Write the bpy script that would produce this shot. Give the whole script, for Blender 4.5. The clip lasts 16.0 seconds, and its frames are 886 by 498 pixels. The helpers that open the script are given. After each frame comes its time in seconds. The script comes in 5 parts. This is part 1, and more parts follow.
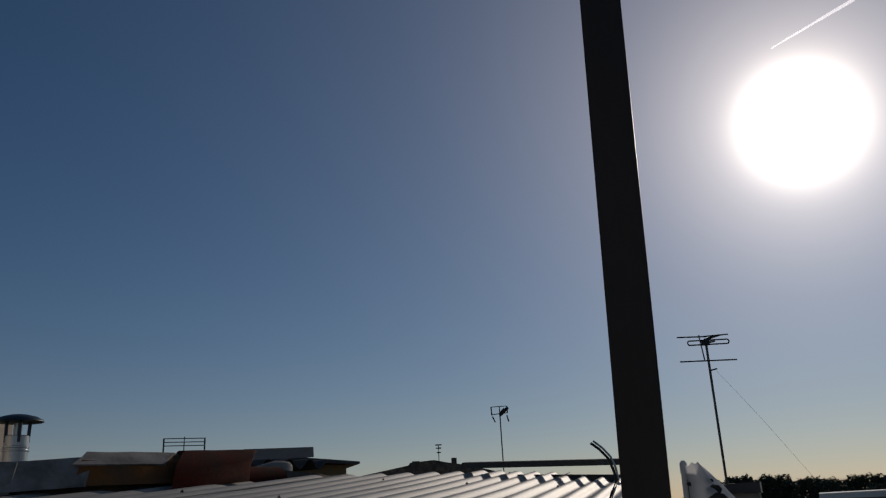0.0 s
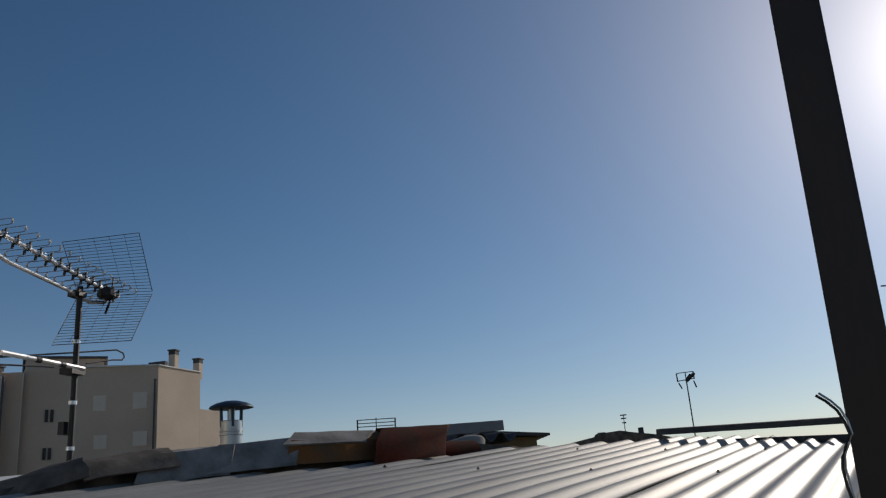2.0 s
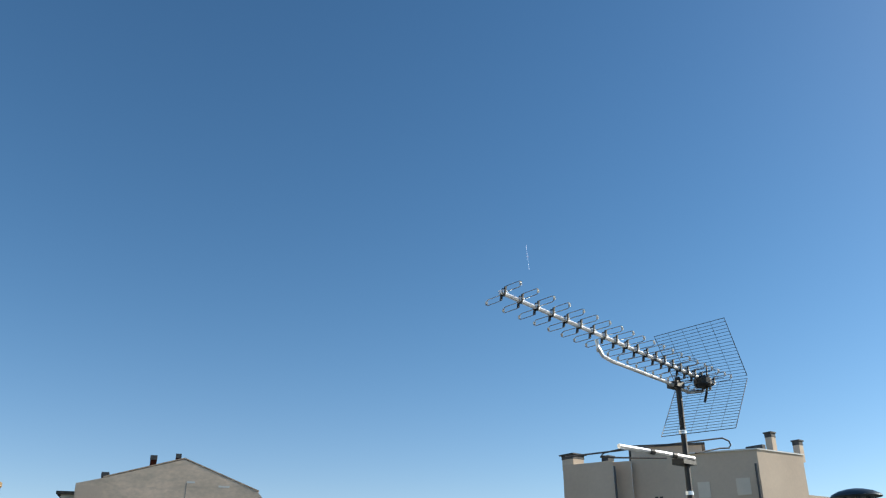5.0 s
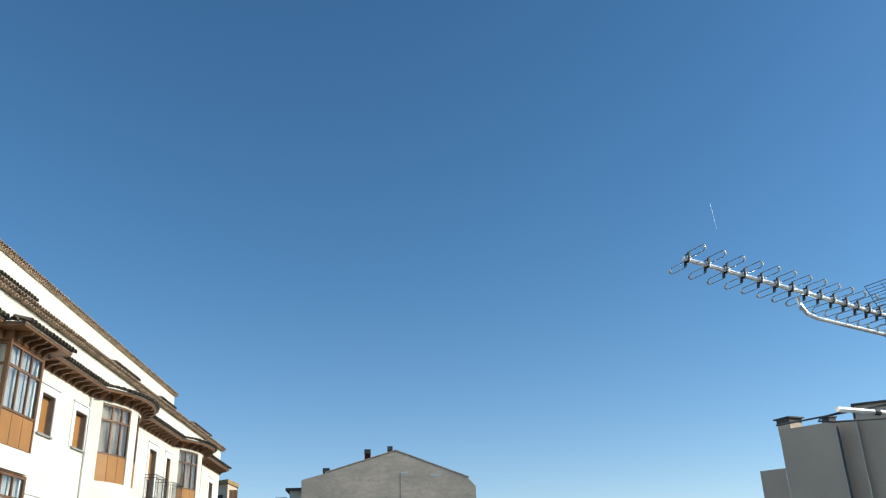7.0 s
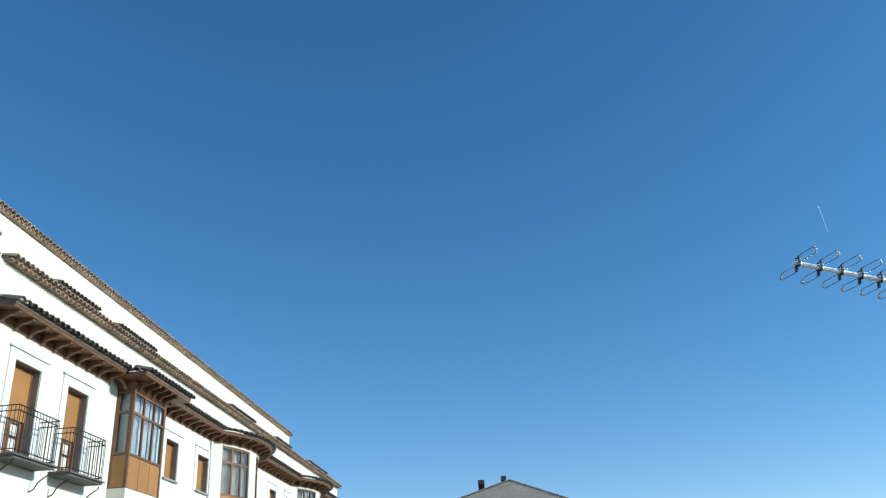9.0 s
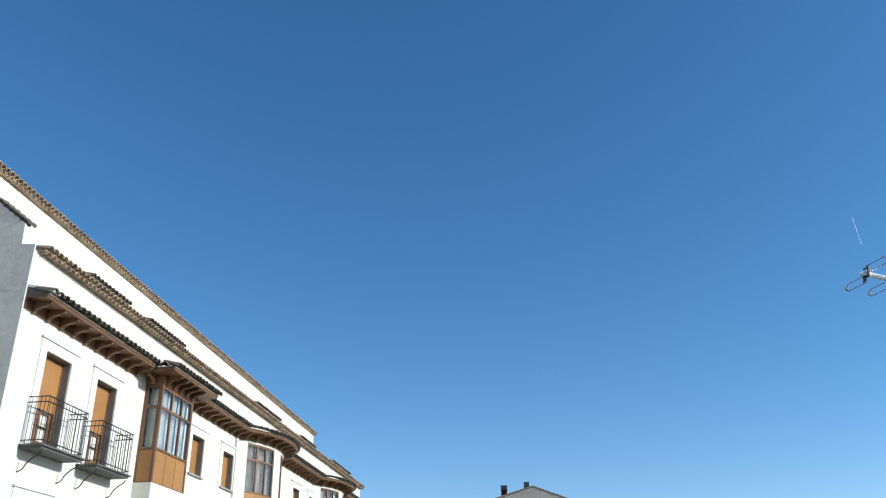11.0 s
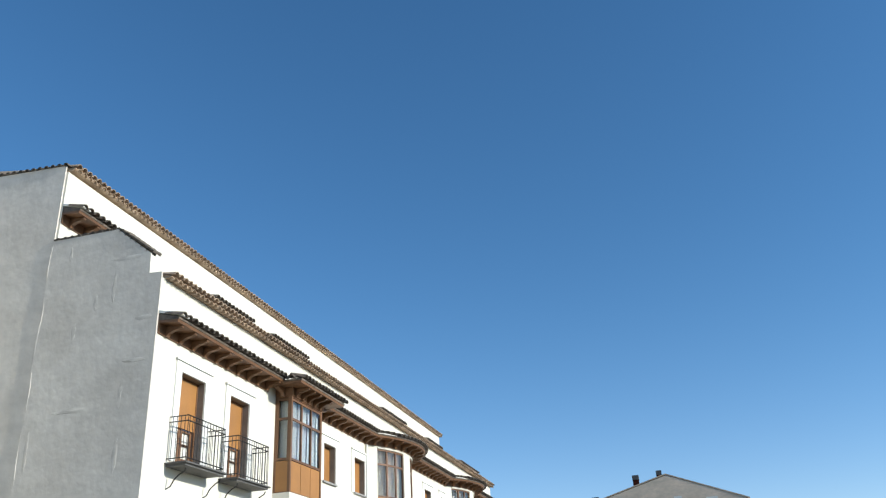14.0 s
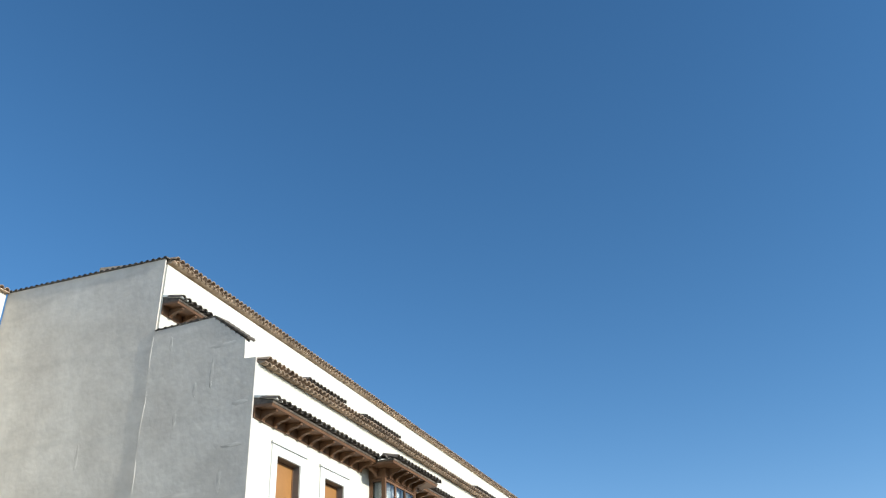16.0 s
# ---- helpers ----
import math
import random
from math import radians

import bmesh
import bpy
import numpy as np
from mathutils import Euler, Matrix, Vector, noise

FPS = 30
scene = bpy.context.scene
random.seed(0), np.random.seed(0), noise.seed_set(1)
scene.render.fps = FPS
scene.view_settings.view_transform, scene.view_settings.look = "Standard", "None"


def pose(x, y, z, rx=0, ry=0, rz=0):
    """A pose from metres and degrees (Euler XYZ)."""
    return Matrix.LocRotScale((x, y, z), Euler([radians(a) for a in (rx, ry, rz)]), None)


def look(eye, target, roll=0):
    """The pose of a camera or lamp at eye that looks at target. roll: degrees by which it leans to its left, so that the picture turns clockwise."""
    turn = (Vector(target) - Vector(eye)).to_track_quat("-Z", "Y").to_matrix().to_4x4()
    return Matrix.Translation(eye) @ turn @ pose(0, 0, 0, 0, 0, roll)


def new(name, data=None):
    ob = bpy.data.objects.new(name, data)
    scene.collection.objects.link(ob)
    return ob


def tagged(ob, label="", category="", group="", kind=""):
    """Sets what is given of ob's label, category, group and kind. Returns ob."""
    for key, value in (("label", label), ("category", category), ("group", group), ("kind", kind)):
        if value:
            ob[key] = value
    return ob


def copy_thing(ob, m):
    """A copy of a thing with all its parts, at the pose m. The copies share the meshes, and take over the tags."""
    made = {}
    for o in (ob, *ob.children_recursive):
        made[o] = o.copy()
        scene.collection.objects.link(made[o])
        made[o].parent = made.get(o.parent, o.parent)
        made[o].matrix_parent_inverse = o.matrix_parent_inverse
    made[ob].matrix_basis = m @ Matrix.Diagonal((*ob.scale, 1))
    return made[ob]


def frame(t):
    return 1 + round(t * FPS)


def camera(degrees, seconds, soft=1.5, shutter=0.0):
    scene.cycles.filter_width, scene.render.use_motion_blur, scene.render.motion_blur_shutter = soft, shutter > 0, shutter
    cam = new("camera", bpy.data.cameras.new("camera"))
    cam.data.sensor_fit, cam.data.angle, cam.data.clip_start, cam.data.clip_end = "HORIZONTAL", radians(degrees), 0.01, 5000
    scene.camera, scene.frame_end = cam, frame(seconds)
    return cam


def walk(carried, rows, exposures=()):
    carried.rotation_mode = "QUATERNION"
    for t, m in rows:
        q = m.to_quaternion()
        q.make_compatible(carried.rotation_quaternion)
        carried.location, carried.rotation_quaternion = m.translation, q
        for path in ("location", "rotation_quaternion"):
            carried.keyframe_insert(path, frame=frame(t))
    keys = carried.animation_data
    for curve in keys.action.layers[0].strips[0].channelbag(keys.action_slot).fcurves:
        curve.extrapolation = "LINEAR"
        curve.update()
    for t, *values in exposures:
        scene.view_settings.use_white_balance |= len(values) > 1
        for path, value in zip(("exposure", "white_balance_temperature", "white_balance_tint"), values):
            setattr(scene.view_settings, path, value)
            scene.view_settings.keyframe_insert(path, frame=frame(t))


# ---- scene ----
cam = camera(56.4, 16.0, soft=1.25)
PATH = [
    (0, (0.093, -0.022, 3.015), (0.081, 1.885, 3.614), -2.5),
    (0.5, (0.070, -0.005, 3.011), (0.005, 1.897, 3.625), -3.2),
    (1, (0.056, 0.009, 3.003), (-0.083, 1.906, 3.620), -3.9),
    (1.5, (0.042, 0.019, 2.997), (-0.181, 1.912, 3.603), -4),
    (2, (0.010, 0.049, 2.994), (-0.402, 1.923, 3.560), -4.1),
    (2.5, (-0.013, 0.054, 2.992), (-0.640, 1.878, 3.521), -4.3),
    (3, (-0.043, 0.088, 2.998), (-0.816, 1.856, 3.525), -4.6),
    (3.5, (-0.071, 0.093, 3.019), (-1.064, 1.716, 3.636), -5.1),
    (4, (-0.073, 0.069, 3.030), (-1.313, 1.469, 3.739), -2.5),
    (4.2, (-0.076, 0.062, 3.026), (-1.380, 1.393, 3.753), -1.8),
    (6.3, (-0.070, 0.034, 3.032), (-1.629, 0.975, 3.859), 0.7),
    (6.5, (-0.064, 0.050, 3.039), (-1.649, 0.989, 3.818), -0.2),
    (7, (-0.109, 0.111, 3.062), (-1.796, 0.866, 3.825), -1.9),
    (7.5, (-0.125, 0.128, 3.071), (-1.848, 0.763, 3.864), -1.5),
    (8, (-0.123, 0.124, 3.063), (-1.869, 0.699, 3.851), 0),
    (8.5, (-0.125, 0.106, 3.050), (-1.890, 0.665, 3.808), 0.8),
    (9, (-0.122, 0.123, 3.055), (-1.861, 0.650, 3.890), -3.3),
    (9.5, (-0.111, 0.140, 3.077), (-1.855, 0.653, 3.911), -3.1),
    (9.7, (-0.128, 0.138, 3.076), (-1.871, 0.650, 3.915), -1.6),
    (11.8, (-0.419, 0.033, 3.150), (-2.188, 0.414, 4.001), -1.6),
    (12, (-0.435, 0.028, 3.151), (-2.212, 0.328, 4.018), -2.3),
    (12.5, (-0.450, 0.025, 3.144), (-2.228, 0.248, 4.032), -3.7),
    (13, (-0.459, 0.035, 3.128), (-2.221, 0.299, 4.036), -3.9),
    (13.5, (-0.454, 0.028, 3.121), (-2.236, 0.315, 3.983), -4.3),
    (14, (-0.465, 0.003, 3.118), (-2.264, 0.216, 3.966), -3.1),
    (14.5, (-0.472, -0.021, 3.116), (-2.268, 0.176, 3.972), -3.7),
    (15, (-0.469, -0.022, 3.113), (-2.257, -0.025, 4.010), -2.2),
    (15.5, (-0.418, 0.003, 3.114), (-2.176, 0.008, 4.067), -2.9),
    (16, (-0.313, 0.031, 3.114), (-2.037, 0.042, 4.128), -2.8),
]
walk(cam, [(t, look(eye, target, roll)) for t, eye, target, roll in PATH], exposures=[(0, -1.8, 7300, 13), (1, -1.53, 7250, 12), (2, -0.95, 7200, 11), (2.5, -0.7, 7150, 9), (3, -0.5, 7100, 7), (3.5, -0.28, 7000, 6), (4.2, 0.08, 7000, 5), (6.5, 0.4, 6950, 3), (7, 0.33, 6720, 1), (7.5, 0.34, 6280, -1), (8.5, 0.26, 6000, -3), (9.5, 0.36, 5850, -4), (12, 0.38, 6300, 2), (16, 0.45, 6450, 3)])

# ---- world and sun ----
EYE = 3.0
SUN_AZ, SUN_EL = radians(25.3), radians(22.9)
SUN_DIR = Vector((math.sin(SUN_AZ) * math.cos(SUN_EL), math.cos(SUN_AZ) * math.cos(SUN_EL), math.sin(SUN_EL)))
world = bpy.data.worlds.new("sky")
scene.world = world
world.use_nodes = True
wn, wl = world.node_tree.nodes, world.node_tree.links
sky = wn.new("ShaderNodeTexSky")
sky.sky_type = "NISHITA"
sky.sun_disc = False
sky.sun_elevation, sky.sun_rotation = SUN_EL, SUN_AZ
sky.air_density, sky.dust_density, sky.ozone_density, sky.altitude = 1.0, 0.05, 4.0, 300
back = wn["Background"]
back.inputs[1].default_value = 0.115
# the air's colour, and the glare of haze round the sun
tone = wn.new("ShaderNodeHueSaturation")
tone.inputs["Saturation"].default_value, tone.inputs["Value"].default_value = 1.14, 1.05
wl.new(sky.outputs[0], tone.inputs["Color"])
way, dot = wn.new("ShaderNodeTexCoord"), wn.new("ShaderNodeVectorMath")
dot.operation = "DOT_PRODUCT"
dot.inputs[1].default_value = SUN_DIR
wl.new(way.outputs["Generated"], dot.inputs[0])
total = tone.outputs[0]
for power, gain, tint in ((1000, 120.0, (1.0, 0.98, 0.95)), (150, 16.0, (1.0, 0.95, 0.92)), (30, 6.0, (1.0, 0.93, 0.90)), (8, 2.5, (1.0, 0.90, 0.90))):
    clip_, fall, scale_, add_ = wn.new("ShaderNodeMath"), wn.new("ShaderNodeMath"), wn.new("ShaderNodeVectorMath"), wn.new("ShaderNodeVectorMath")
    clip_.operation, fall.operation, scale_.operation, add_.operation = "MAXIMUM", "POWER", "SCALE", "ADD"
    clip_.inputs[1].default_value, fall.inputs[1].default_value = 0.0, power
    scale_.inputs[0].default_value = [gain * c for c in tint]
    wl.new(dot.outputs["Value"], clip_.inputs[0])
    wl.new(clip_.outputs[0], fall.inputs[0])
    wl.new(fall.outputs[0], scale_.inputs["Scale"])
    wl.new(total, add_.inputs[0])
    wl.new(scale_.outputs[0], add_.inputs[1])
    total = add_.outputs[0]
up = wn.new("ShaderNodeSeparateXYZ")
wl.new(way.outputs["Generated"], up.inputs[0])
near, thick, veil, mist = wn.new("ShaderNodeMath"), wn.new("ShaderNodeMath"), wn.new("ShaderNodeVectorMath"), wn.new("ShaderNodeVectorMath")
near.operation, thick.operation, veil.operation, mist.operation = "SUBTRACT", "POWER", "SCALE", "ADD"
near.use_clamp = True
near.inputs[0].default_value, thick.inputs[1].default_value = 1.0, 9.0
veil.inputs[0].default_value = (1.25, 0.33, 1.3)
wl.new(up.outputs[2], near.inputs[1])
wl.new(near.outputs[0], thick.inputs[0])
wl.new(thick.outputs[0], veil.inputs["Scale"])
wl.new(total, mist.inputs[0])
wl.new(veil.outputs[0], mist.inputs[1])
wl.new(mist.outputs[0], back.inputs[0])
sun = new("sun", bpy.data.lights.new("sun", "SUN"))
sun.data.energy, sun.data.angle, sun.data.color = 3.8, radians(0.5), (1.0, 0.95, 0.89)
sun.matrix_world = look(SUN_DIR * 50, (0, 0, 0))


# ---- materials ----
def material(name, color, rough=0.8, metal=0.0, vary=0.18, grain=30.0, stain=1.2, bump=0.15, depth=0.01, tint=None, spread=0.0, stretch=(1, 1, 1), lifts=0.0):
    """Grain and broad stains over a base colour; tint is the colour of the stains, spread the change from piece to piece, lifts the depth of wavering level seams."""
    m = bpy.data.materials.new(name)
    m.use_nodes = True
    n, l = m.node_tree.nodes, m.node_tree.links
    b = n["Principled BSDF"]
    b.inputs["Roughness"].default_value, b.inputs["Metallic"].default_value = rough, metal
    co, mp = n.new("ShaderNodeTexCoord"), n.new("ShaderNodeMapping")
    mp.inputs["Scale"].default_value = stretch
    l.new(co.outputs["Object"], mp.inputs[0])
    fine, broad = n.new("ShaderNodeTexNoise"), n.new("ShaderNodeTexNoise")
    fine.inputs["Scale"].default_value, fine.inputs["Detail"].default_value = grain, 5
    broad.inputs["Scale"].default_value, broad.inputs["Detail"].default_value = stain, 6
    for t in (fine, broad):
        l.new(mp.outputs[0], t.inputs["Vector"])
    ramp = n.new("ShaderNodeValToRGB")
    ramp.color_ramp.elements[0].position, ramp.color_ramp.elements[1].position = 0.35, 0.68
    dark = tint or tuple(c * (1 - 2 * vary) for c in color)
    ramp.color_ramp.elements[0].color, ramp.color_ramp.elements[1].color = (*dark, 1), (*color, 1)
    l.new(broad.outputs[0], ramp.inputs[0])
    hsv = n.new("ShaderNodeHueSaturation")
    l.new(ramp.outputs[0], hsv.inputs["Color"])
    rng = n.new("ShaderNodeMapRange")
    rng.inputs["To Min"].default_value, rng.inputs["To Max"].default_value = 1 - vary, 1 + vary
    l.new(fine.outputs[0], rng.inputs["Value"])
    if spread:
        info, ran, mul = n.new("ShaderNodeObjectInfo"), n.new("ShaderNodeMapRange"), n.new("ShaderNodeMath")
        ran.inputs["To Min"].default_value, ran.inputs["To Max"].default_value = 1 - spread, 1 + spread
        mul.operation = "MULTIPLY"
        l.new(info.outputs["Random"], ran.inputs["Value"])
        l.new(ran.outputs[0], mul.inputs[0])
        l.new(rng.outputs[0], mul.inputs[1])
        l.new(mul.outputs[0], hsv.inputs["Value"])
    else:
        l.new(rng.outputs[0], hsv.inputs["Value"])
    if lifts:
        wave, seam, mid, cloud, dull, fade = (n.new("ShaderNode" + k) for k in ("TexWave", "MapRange", "TexNoise", "MapRange", "Math", "VectorMath"))
        wave.wave_type, wave.bands_direction = "BANDS", "Z"
        for k, v in (("Scale", 0.16), ("Distortion", 7.0), ("Detail", 4.0), ("Detail Scale", 0.6)):
            wave.inputs[k].default_value = v
        seam.inputs["From Max"].default_value, seam.inputs["To Min"].default_value = 0.03, 1 - 0.8 * lifts
        mid.inputs["Scale"].default_value, mid.inputs["Detail"].default_value = 2.2, 8
        cloud.inputs["From Min"].default_value, cloud.inputs["From Max"].default_value = 0.35, 0.65
        cloud.inputs["To Min"].default_value, cloud.inputs["To Max"].default_value = 1 - lifts, 1 + 0.4 * lifts
        dull.operation, fade.operation = "MULTIPLY", "SCALE"
        l.new(co.outputs["Object"], wave.inputs["Vector"])
        l.new(mp.outputs[0], mid.inputs["Vector"])
        l.new(wave.outputs["Fac"], seam.inputs["Value"])
        l.new(mid.outputs[0], cloud.inputs["Value"])
        l.new(seam.outputs[0], dull.inputs[0])
        l.new(cloud.outputs[0], dull.inputs[1])
        l.new(hsv.outputs[0], fade.inputs[0])
        l.new(dull.outputs[0], fade.inputs["Scale"])
        l.new(fade.outputs[0], b.inputs["Base Color"])
    else:
        l.new(hsv.outputs[0], b.inputs["Base Color"])
    if bump:
        bp = n.new("ShaderNodeBump")
        bp.inputs["Strength"].default_value, bp.inputs["Distance"].default_value = bump, depth
        l.new(fine.outputs[0], bp.inputs["Height"])
        l.new(bp.outputs[0], b.inputs["Normal"])
    return m


WHITE = material("white_render", (0.71, 0.68, 0.60), 0.85, vary=0.06, grain=14, stain=0.5, bump=0.2, tint=(0.655, 0.62, 0.535))
TRIM = material("white_moulding", (0.78, 0.77, 0.73), 0.8, vary=0.04, grain=20, stain=0.8, bump=0.1)
CEMENT = material("grey_cement_render", (0.72, 0.665, 0.595), 0.9, vary=0.06, grain=6, stain=0.6, bump=0.3, depth=0.03, tint=(0.61, 0.555, 0.49), lifts=0.07)
PATCHED = material("patched_gable_render", (0.86, 0.67, 0.51), 0.9, vary=0.14, grain=3, stain=0.25, bump=0.08, depth=0.02, tint=(0.56, 0.46, 0.35), stretch=(1, 1, 2), lifts=0.1)
CREAM = material("cream_render", (0.66, 0.53, 0.41), 0.88, vary=0.07, grain=5, stain=0.25, bump=0.2, tint=(0.57, 0.45, 0.345))
WOOD = material("brown_painted_wood", (0.195, 0.094, 0.043), 0.55, vary=0.2, grain=25, stain=2, bump=0.15, depth=0.004, stretch=(1, 1, 0.3), spread=0.12)
SHUTTER = material("ochre_shutter", (0.36, 0.165, 0.045), 0.5, vary=0.08, grain=20, stain=1.5, bump=0.1, depth=0.003, spread=0.06)
CLAY = material("weathered_clay_tile", (0.56, 0.43, 0.31), 0.85, vary=0.22, grain=25, stain=3, bump=0.3, depth=0.006, tint=(0.33, 0.235, 0.165), spread=0.3)
DARKCLAY = material("lichened_clay_tile", (0.20, 0.155, 0.12), 0.85, vary=0.3, grain=14, stain=5, bump=0.3, depth=0.006, tint=(0.075, 0.065, 0.055), spread=0.35)
REDCLAY = material("red_clay_ridge_tile", (0.080, 0.012, 0.006), 0.95, vary=0.4, grain=40, stain=5, bump=0.35, depth=0.005, tint=(0.04, 0.016, 0.011))
ORANGE = material("orange_clay_ridge_tile", (0.27, 0.10, 0.03), 0.9, vary=0.18, grain=40, stain=4, bump=0.35, depth=0.005, tint=(0.16, 0.095, 0.055))
for m in (REDCLAY, ORANGE):
    m.node_tree.nodes["Principled BSDF"].inputs["Specular IOR Level"].default_value = 0.08
LICHEN = material("grey_lichened_tile", (0.33, 0.305, 0.28), 0.95, vary=0.2, grain=35, stain=5, bump=0.4, depth=0.006, tint=(0.13, 0.118, 0.105))
MORTAR = material("mossy_grey_mortar", (0.19, 0.155, 0.122), 0.95, vary=0.25, grain=30, stain=6, bump=0.35, depth=0.008, tint=(0.075, 0.062, 0.05))
IRON = material("dark_wrought_iron", (0.06, 0.056, 0.053), 0.45, metal=0.6, vary=0.2, grain=60, bump=0.05)
STONE = material("grey_slab", (0.30, 0.29, 0.28), 0.85, vary=0.1, grain=20, stain=2)
ALU = material("weathered_aluminium", (0.92, 0.92, 0.92), 0.36, metal=0.8, vary=0.12, grain=60, stain=8, bump=0.05, depth=0.001)
WIRE = material("dull_steel_wire", (0.10, 0.10, 0.105), 0.5, metal=0.7, vary=0.15, grain=80, bump=0.0)
LOOPWIRE = material("bright_drawn_wire", (0.5, 0.5, 0.5), 0.32, metal=1.0, vary=0.12, grain=80, bump=0.0)
PLASTIC = material("black_plastic", (0.02, 0.02, 0.02), 0.5, vary=0.2, grain=50, bump=0.05, depth=0.001)
STEEL = material("stainless_flue", (0.55, 0.55, 0.55), 0.3, metal=1.0, vary=0.15, grain=15, stain=4, bump=0.08, depth=0.002, stretch=(1, 1, 0.2))
SLATE = material("dark_blue_cowl", (0.07, 0.10, 0.12), 0.4, metal=0.5, vary=0.15, grain=30, stain=5, bump=0.1, depth=0.002)
SHEET = material("pale_corrugated_sheet", (0.32, 0.31, 0.285), 0.55, metal=0.0, vary=0.12, grain=45, stain=2.4, bump=0.15, depth=0.003, tint=(0.225, 0.218, 0.2), stretch=(0.35, 1.3, 1))
POST = material("dark_brown_post", (0.036, 0.023, 0.017), 0.55, vary=0.2, grain=40, stain=4, bump=0.2, depth=0.003, stretch=(1, 1, 0.2))
FILM = material("crumpled_white_plastic", (0.78, 0.78, 0.78), 0.3, vary=0.05, grain=20, stain=6, bump=0.4, depth=0.01)
_f = FILM.node_tree
_thin, _mix = _f.nodes.new("ShaderNodeBsdfTranslucent"), _f.nodes.new("ShaderNodeMixShader")
_thin.inputs["Color"].default_value = (0.85, 0.85, 0.85, 1)
_mix.inputs[0].default_value = 0.5
_f.links.new(_f.nodes["Principled BSDF"].outputs[0], _mix.inputs[1])
_f.links.new(_thin.outputs[0], _mix.inputs[2])
_f.links.new(_mix.outputs[0], _f.nodes["Material Output"].inputs[0])
ROOFCLAY = material("old_red_roof_tile", (0.24, 0.105, 0.05), 0.9, vary=0.25, grain=12, stain=2, bump=0.3, tint=(0.13, 0.07, 0.045))
# dark tone that stands for the shade in the window reveals
REVEAL_SHADE = material("dark_reveal_shade", (0.22, 0.20, 0.18), 0.6, vary=0.12, grain=30, stain=3, bump=0.05, depth=0.002)
GREY = material("fibre_cement_cap", (0.10, 0.10, 0.10), 0.8, vary=0.2, grain=20, stain=3, bump=0.3)
CONCRETE = material("terrace_concrete", (0.30, 0.285, 0.265), 0.9, vary=0.12, grain=8, stain=0.8, bump=0.3)
YELLOW = material("ochre_shed_wall", (0.36, 0.24, 0.11), 0.85, vary=0.12, grain=20, stain=2, bump=0.3)
BARK = material("bark", (0.09, 0.065, 0.045), 0.9, vary=0.25, grain=15, stain=3, bump=0.6, depth=0.03)
LEAF = material("pine_foliage", (0.045, 0.055, 0.025), 0.7, vary=0.3, grain=3, stain=0.6, bump=0.0, tint=(0.03, 0.04, 0.02))
EARTH = material("dry_earth", (0.22, 0.18, 0.13), 0.95, vary=0.15, grain=0.6, stain=0.03, bump=0.3, depth=0.1, tint=(0.12, 0.12, 0.07))
BLIND = material("pale_blind", (0.80, 0.70, 0.58), 0.8, vary=0.05, grain=6, stain=0.5, bump=0.1)
SLAB = material("dark_balcony_slab", (0.11, 0.105, 0.10), 0.7, vary=0.15, grain=20, stain=2)
VAPOUR = bpy.data.materials.new("vapour")
VAPOUR.use_nodes = True
_t = VAPOUR.node_tree.nodes.new("ShaderNodeBsdfTranslucent")
_t.inputs["Color"].default_value = (0.8, 0.8, 0.8, 1)
_c, _s = VAPOUR.node_tree.nodes.new("ShaderNodeBsdfTransparent"), VAPOUR.node_tree.nodes.new("ShaderNodeAddShader")
VAPOUR.node_tree.links.new(_c.outputs[0], _s.inputs[0])
VAPOUR.node_tree.links.new(_t.outputs[0], _s.inputs[1])
VAPOUR.node_tree.links.new(_s.outputs[0], VAPOUR.node_tree.nodes["Material Output"].inputs[0])
# bow curtains, their brown tone painted for the street reflected in the panes
STREET_TONE = material("curtain_with_street_reflection", (0.66, 0.54, 0.43), 0.9, vary=0.14, grain=7, stain=3, bump=0.4, depth=0.03, tint=(0.42, 0.34, 0.265), stretch=(6, 6, 0.5))
CURTAIN = material("white_curtain", (0.80, 0.77, 0.71), 0.9, vary=0.1, grain=9, stain=3, bump=0.4, depth=0.03, stretch=(6, 6, 0.4))
GLASS = bpy.data.materials.new("window_glass")
GLASS.use_nodes = True
_g = GLASS.node_tree.nodes["Principled BSDF"]
_g.inputs["Base Color"].default_value = (0.9, 0.95, 0.97, 1)
_g.inputs["Roughness"].default_value, _g.inputs["Transmission Weight"].default_value, _g.inputs["IOR"].default_value = 0.02, 1.0, 1.3


# ---- building tools ----
def mesh_of(bm, name, mat, smooth=False):
    bmesh.ops.recalc_face_normals(bm, faces=bm.faces)
    if smooth:
        for e in bm.edges:
            e.smooth = not (len(e.link_faces) == 2 and e.calc_face_angle(0) > 0.75)
    me = bpy.data.meshes.new(name)
    bm.to_mesh(me)
    bm.free()
    me.materials.append(mat)
    if smooth:
        me.polygons.foreach_set("use_smooth", [True] * len(me.polygons))
    return me


def part(name, bm, mat, parent=None, label="", smooth=False, at=None):
    ob = new(name, mesh_of(bm, name, mat, smooth) if isinstance(bm, bmesh.types.BMesh) else bm)
    ob.parent = parent
    if at is not None:
        ob.matrix_local = at
    if label:
        ob["label"] = label
    return ob


def thing(name, label, category, at=None, group="", kind=""):
    ob = new(name)
    ob.empty_display_size = 0.2
    if at is not None:
        ob.matrix_world = at
    return tagged(ob, label, category, group, kind)


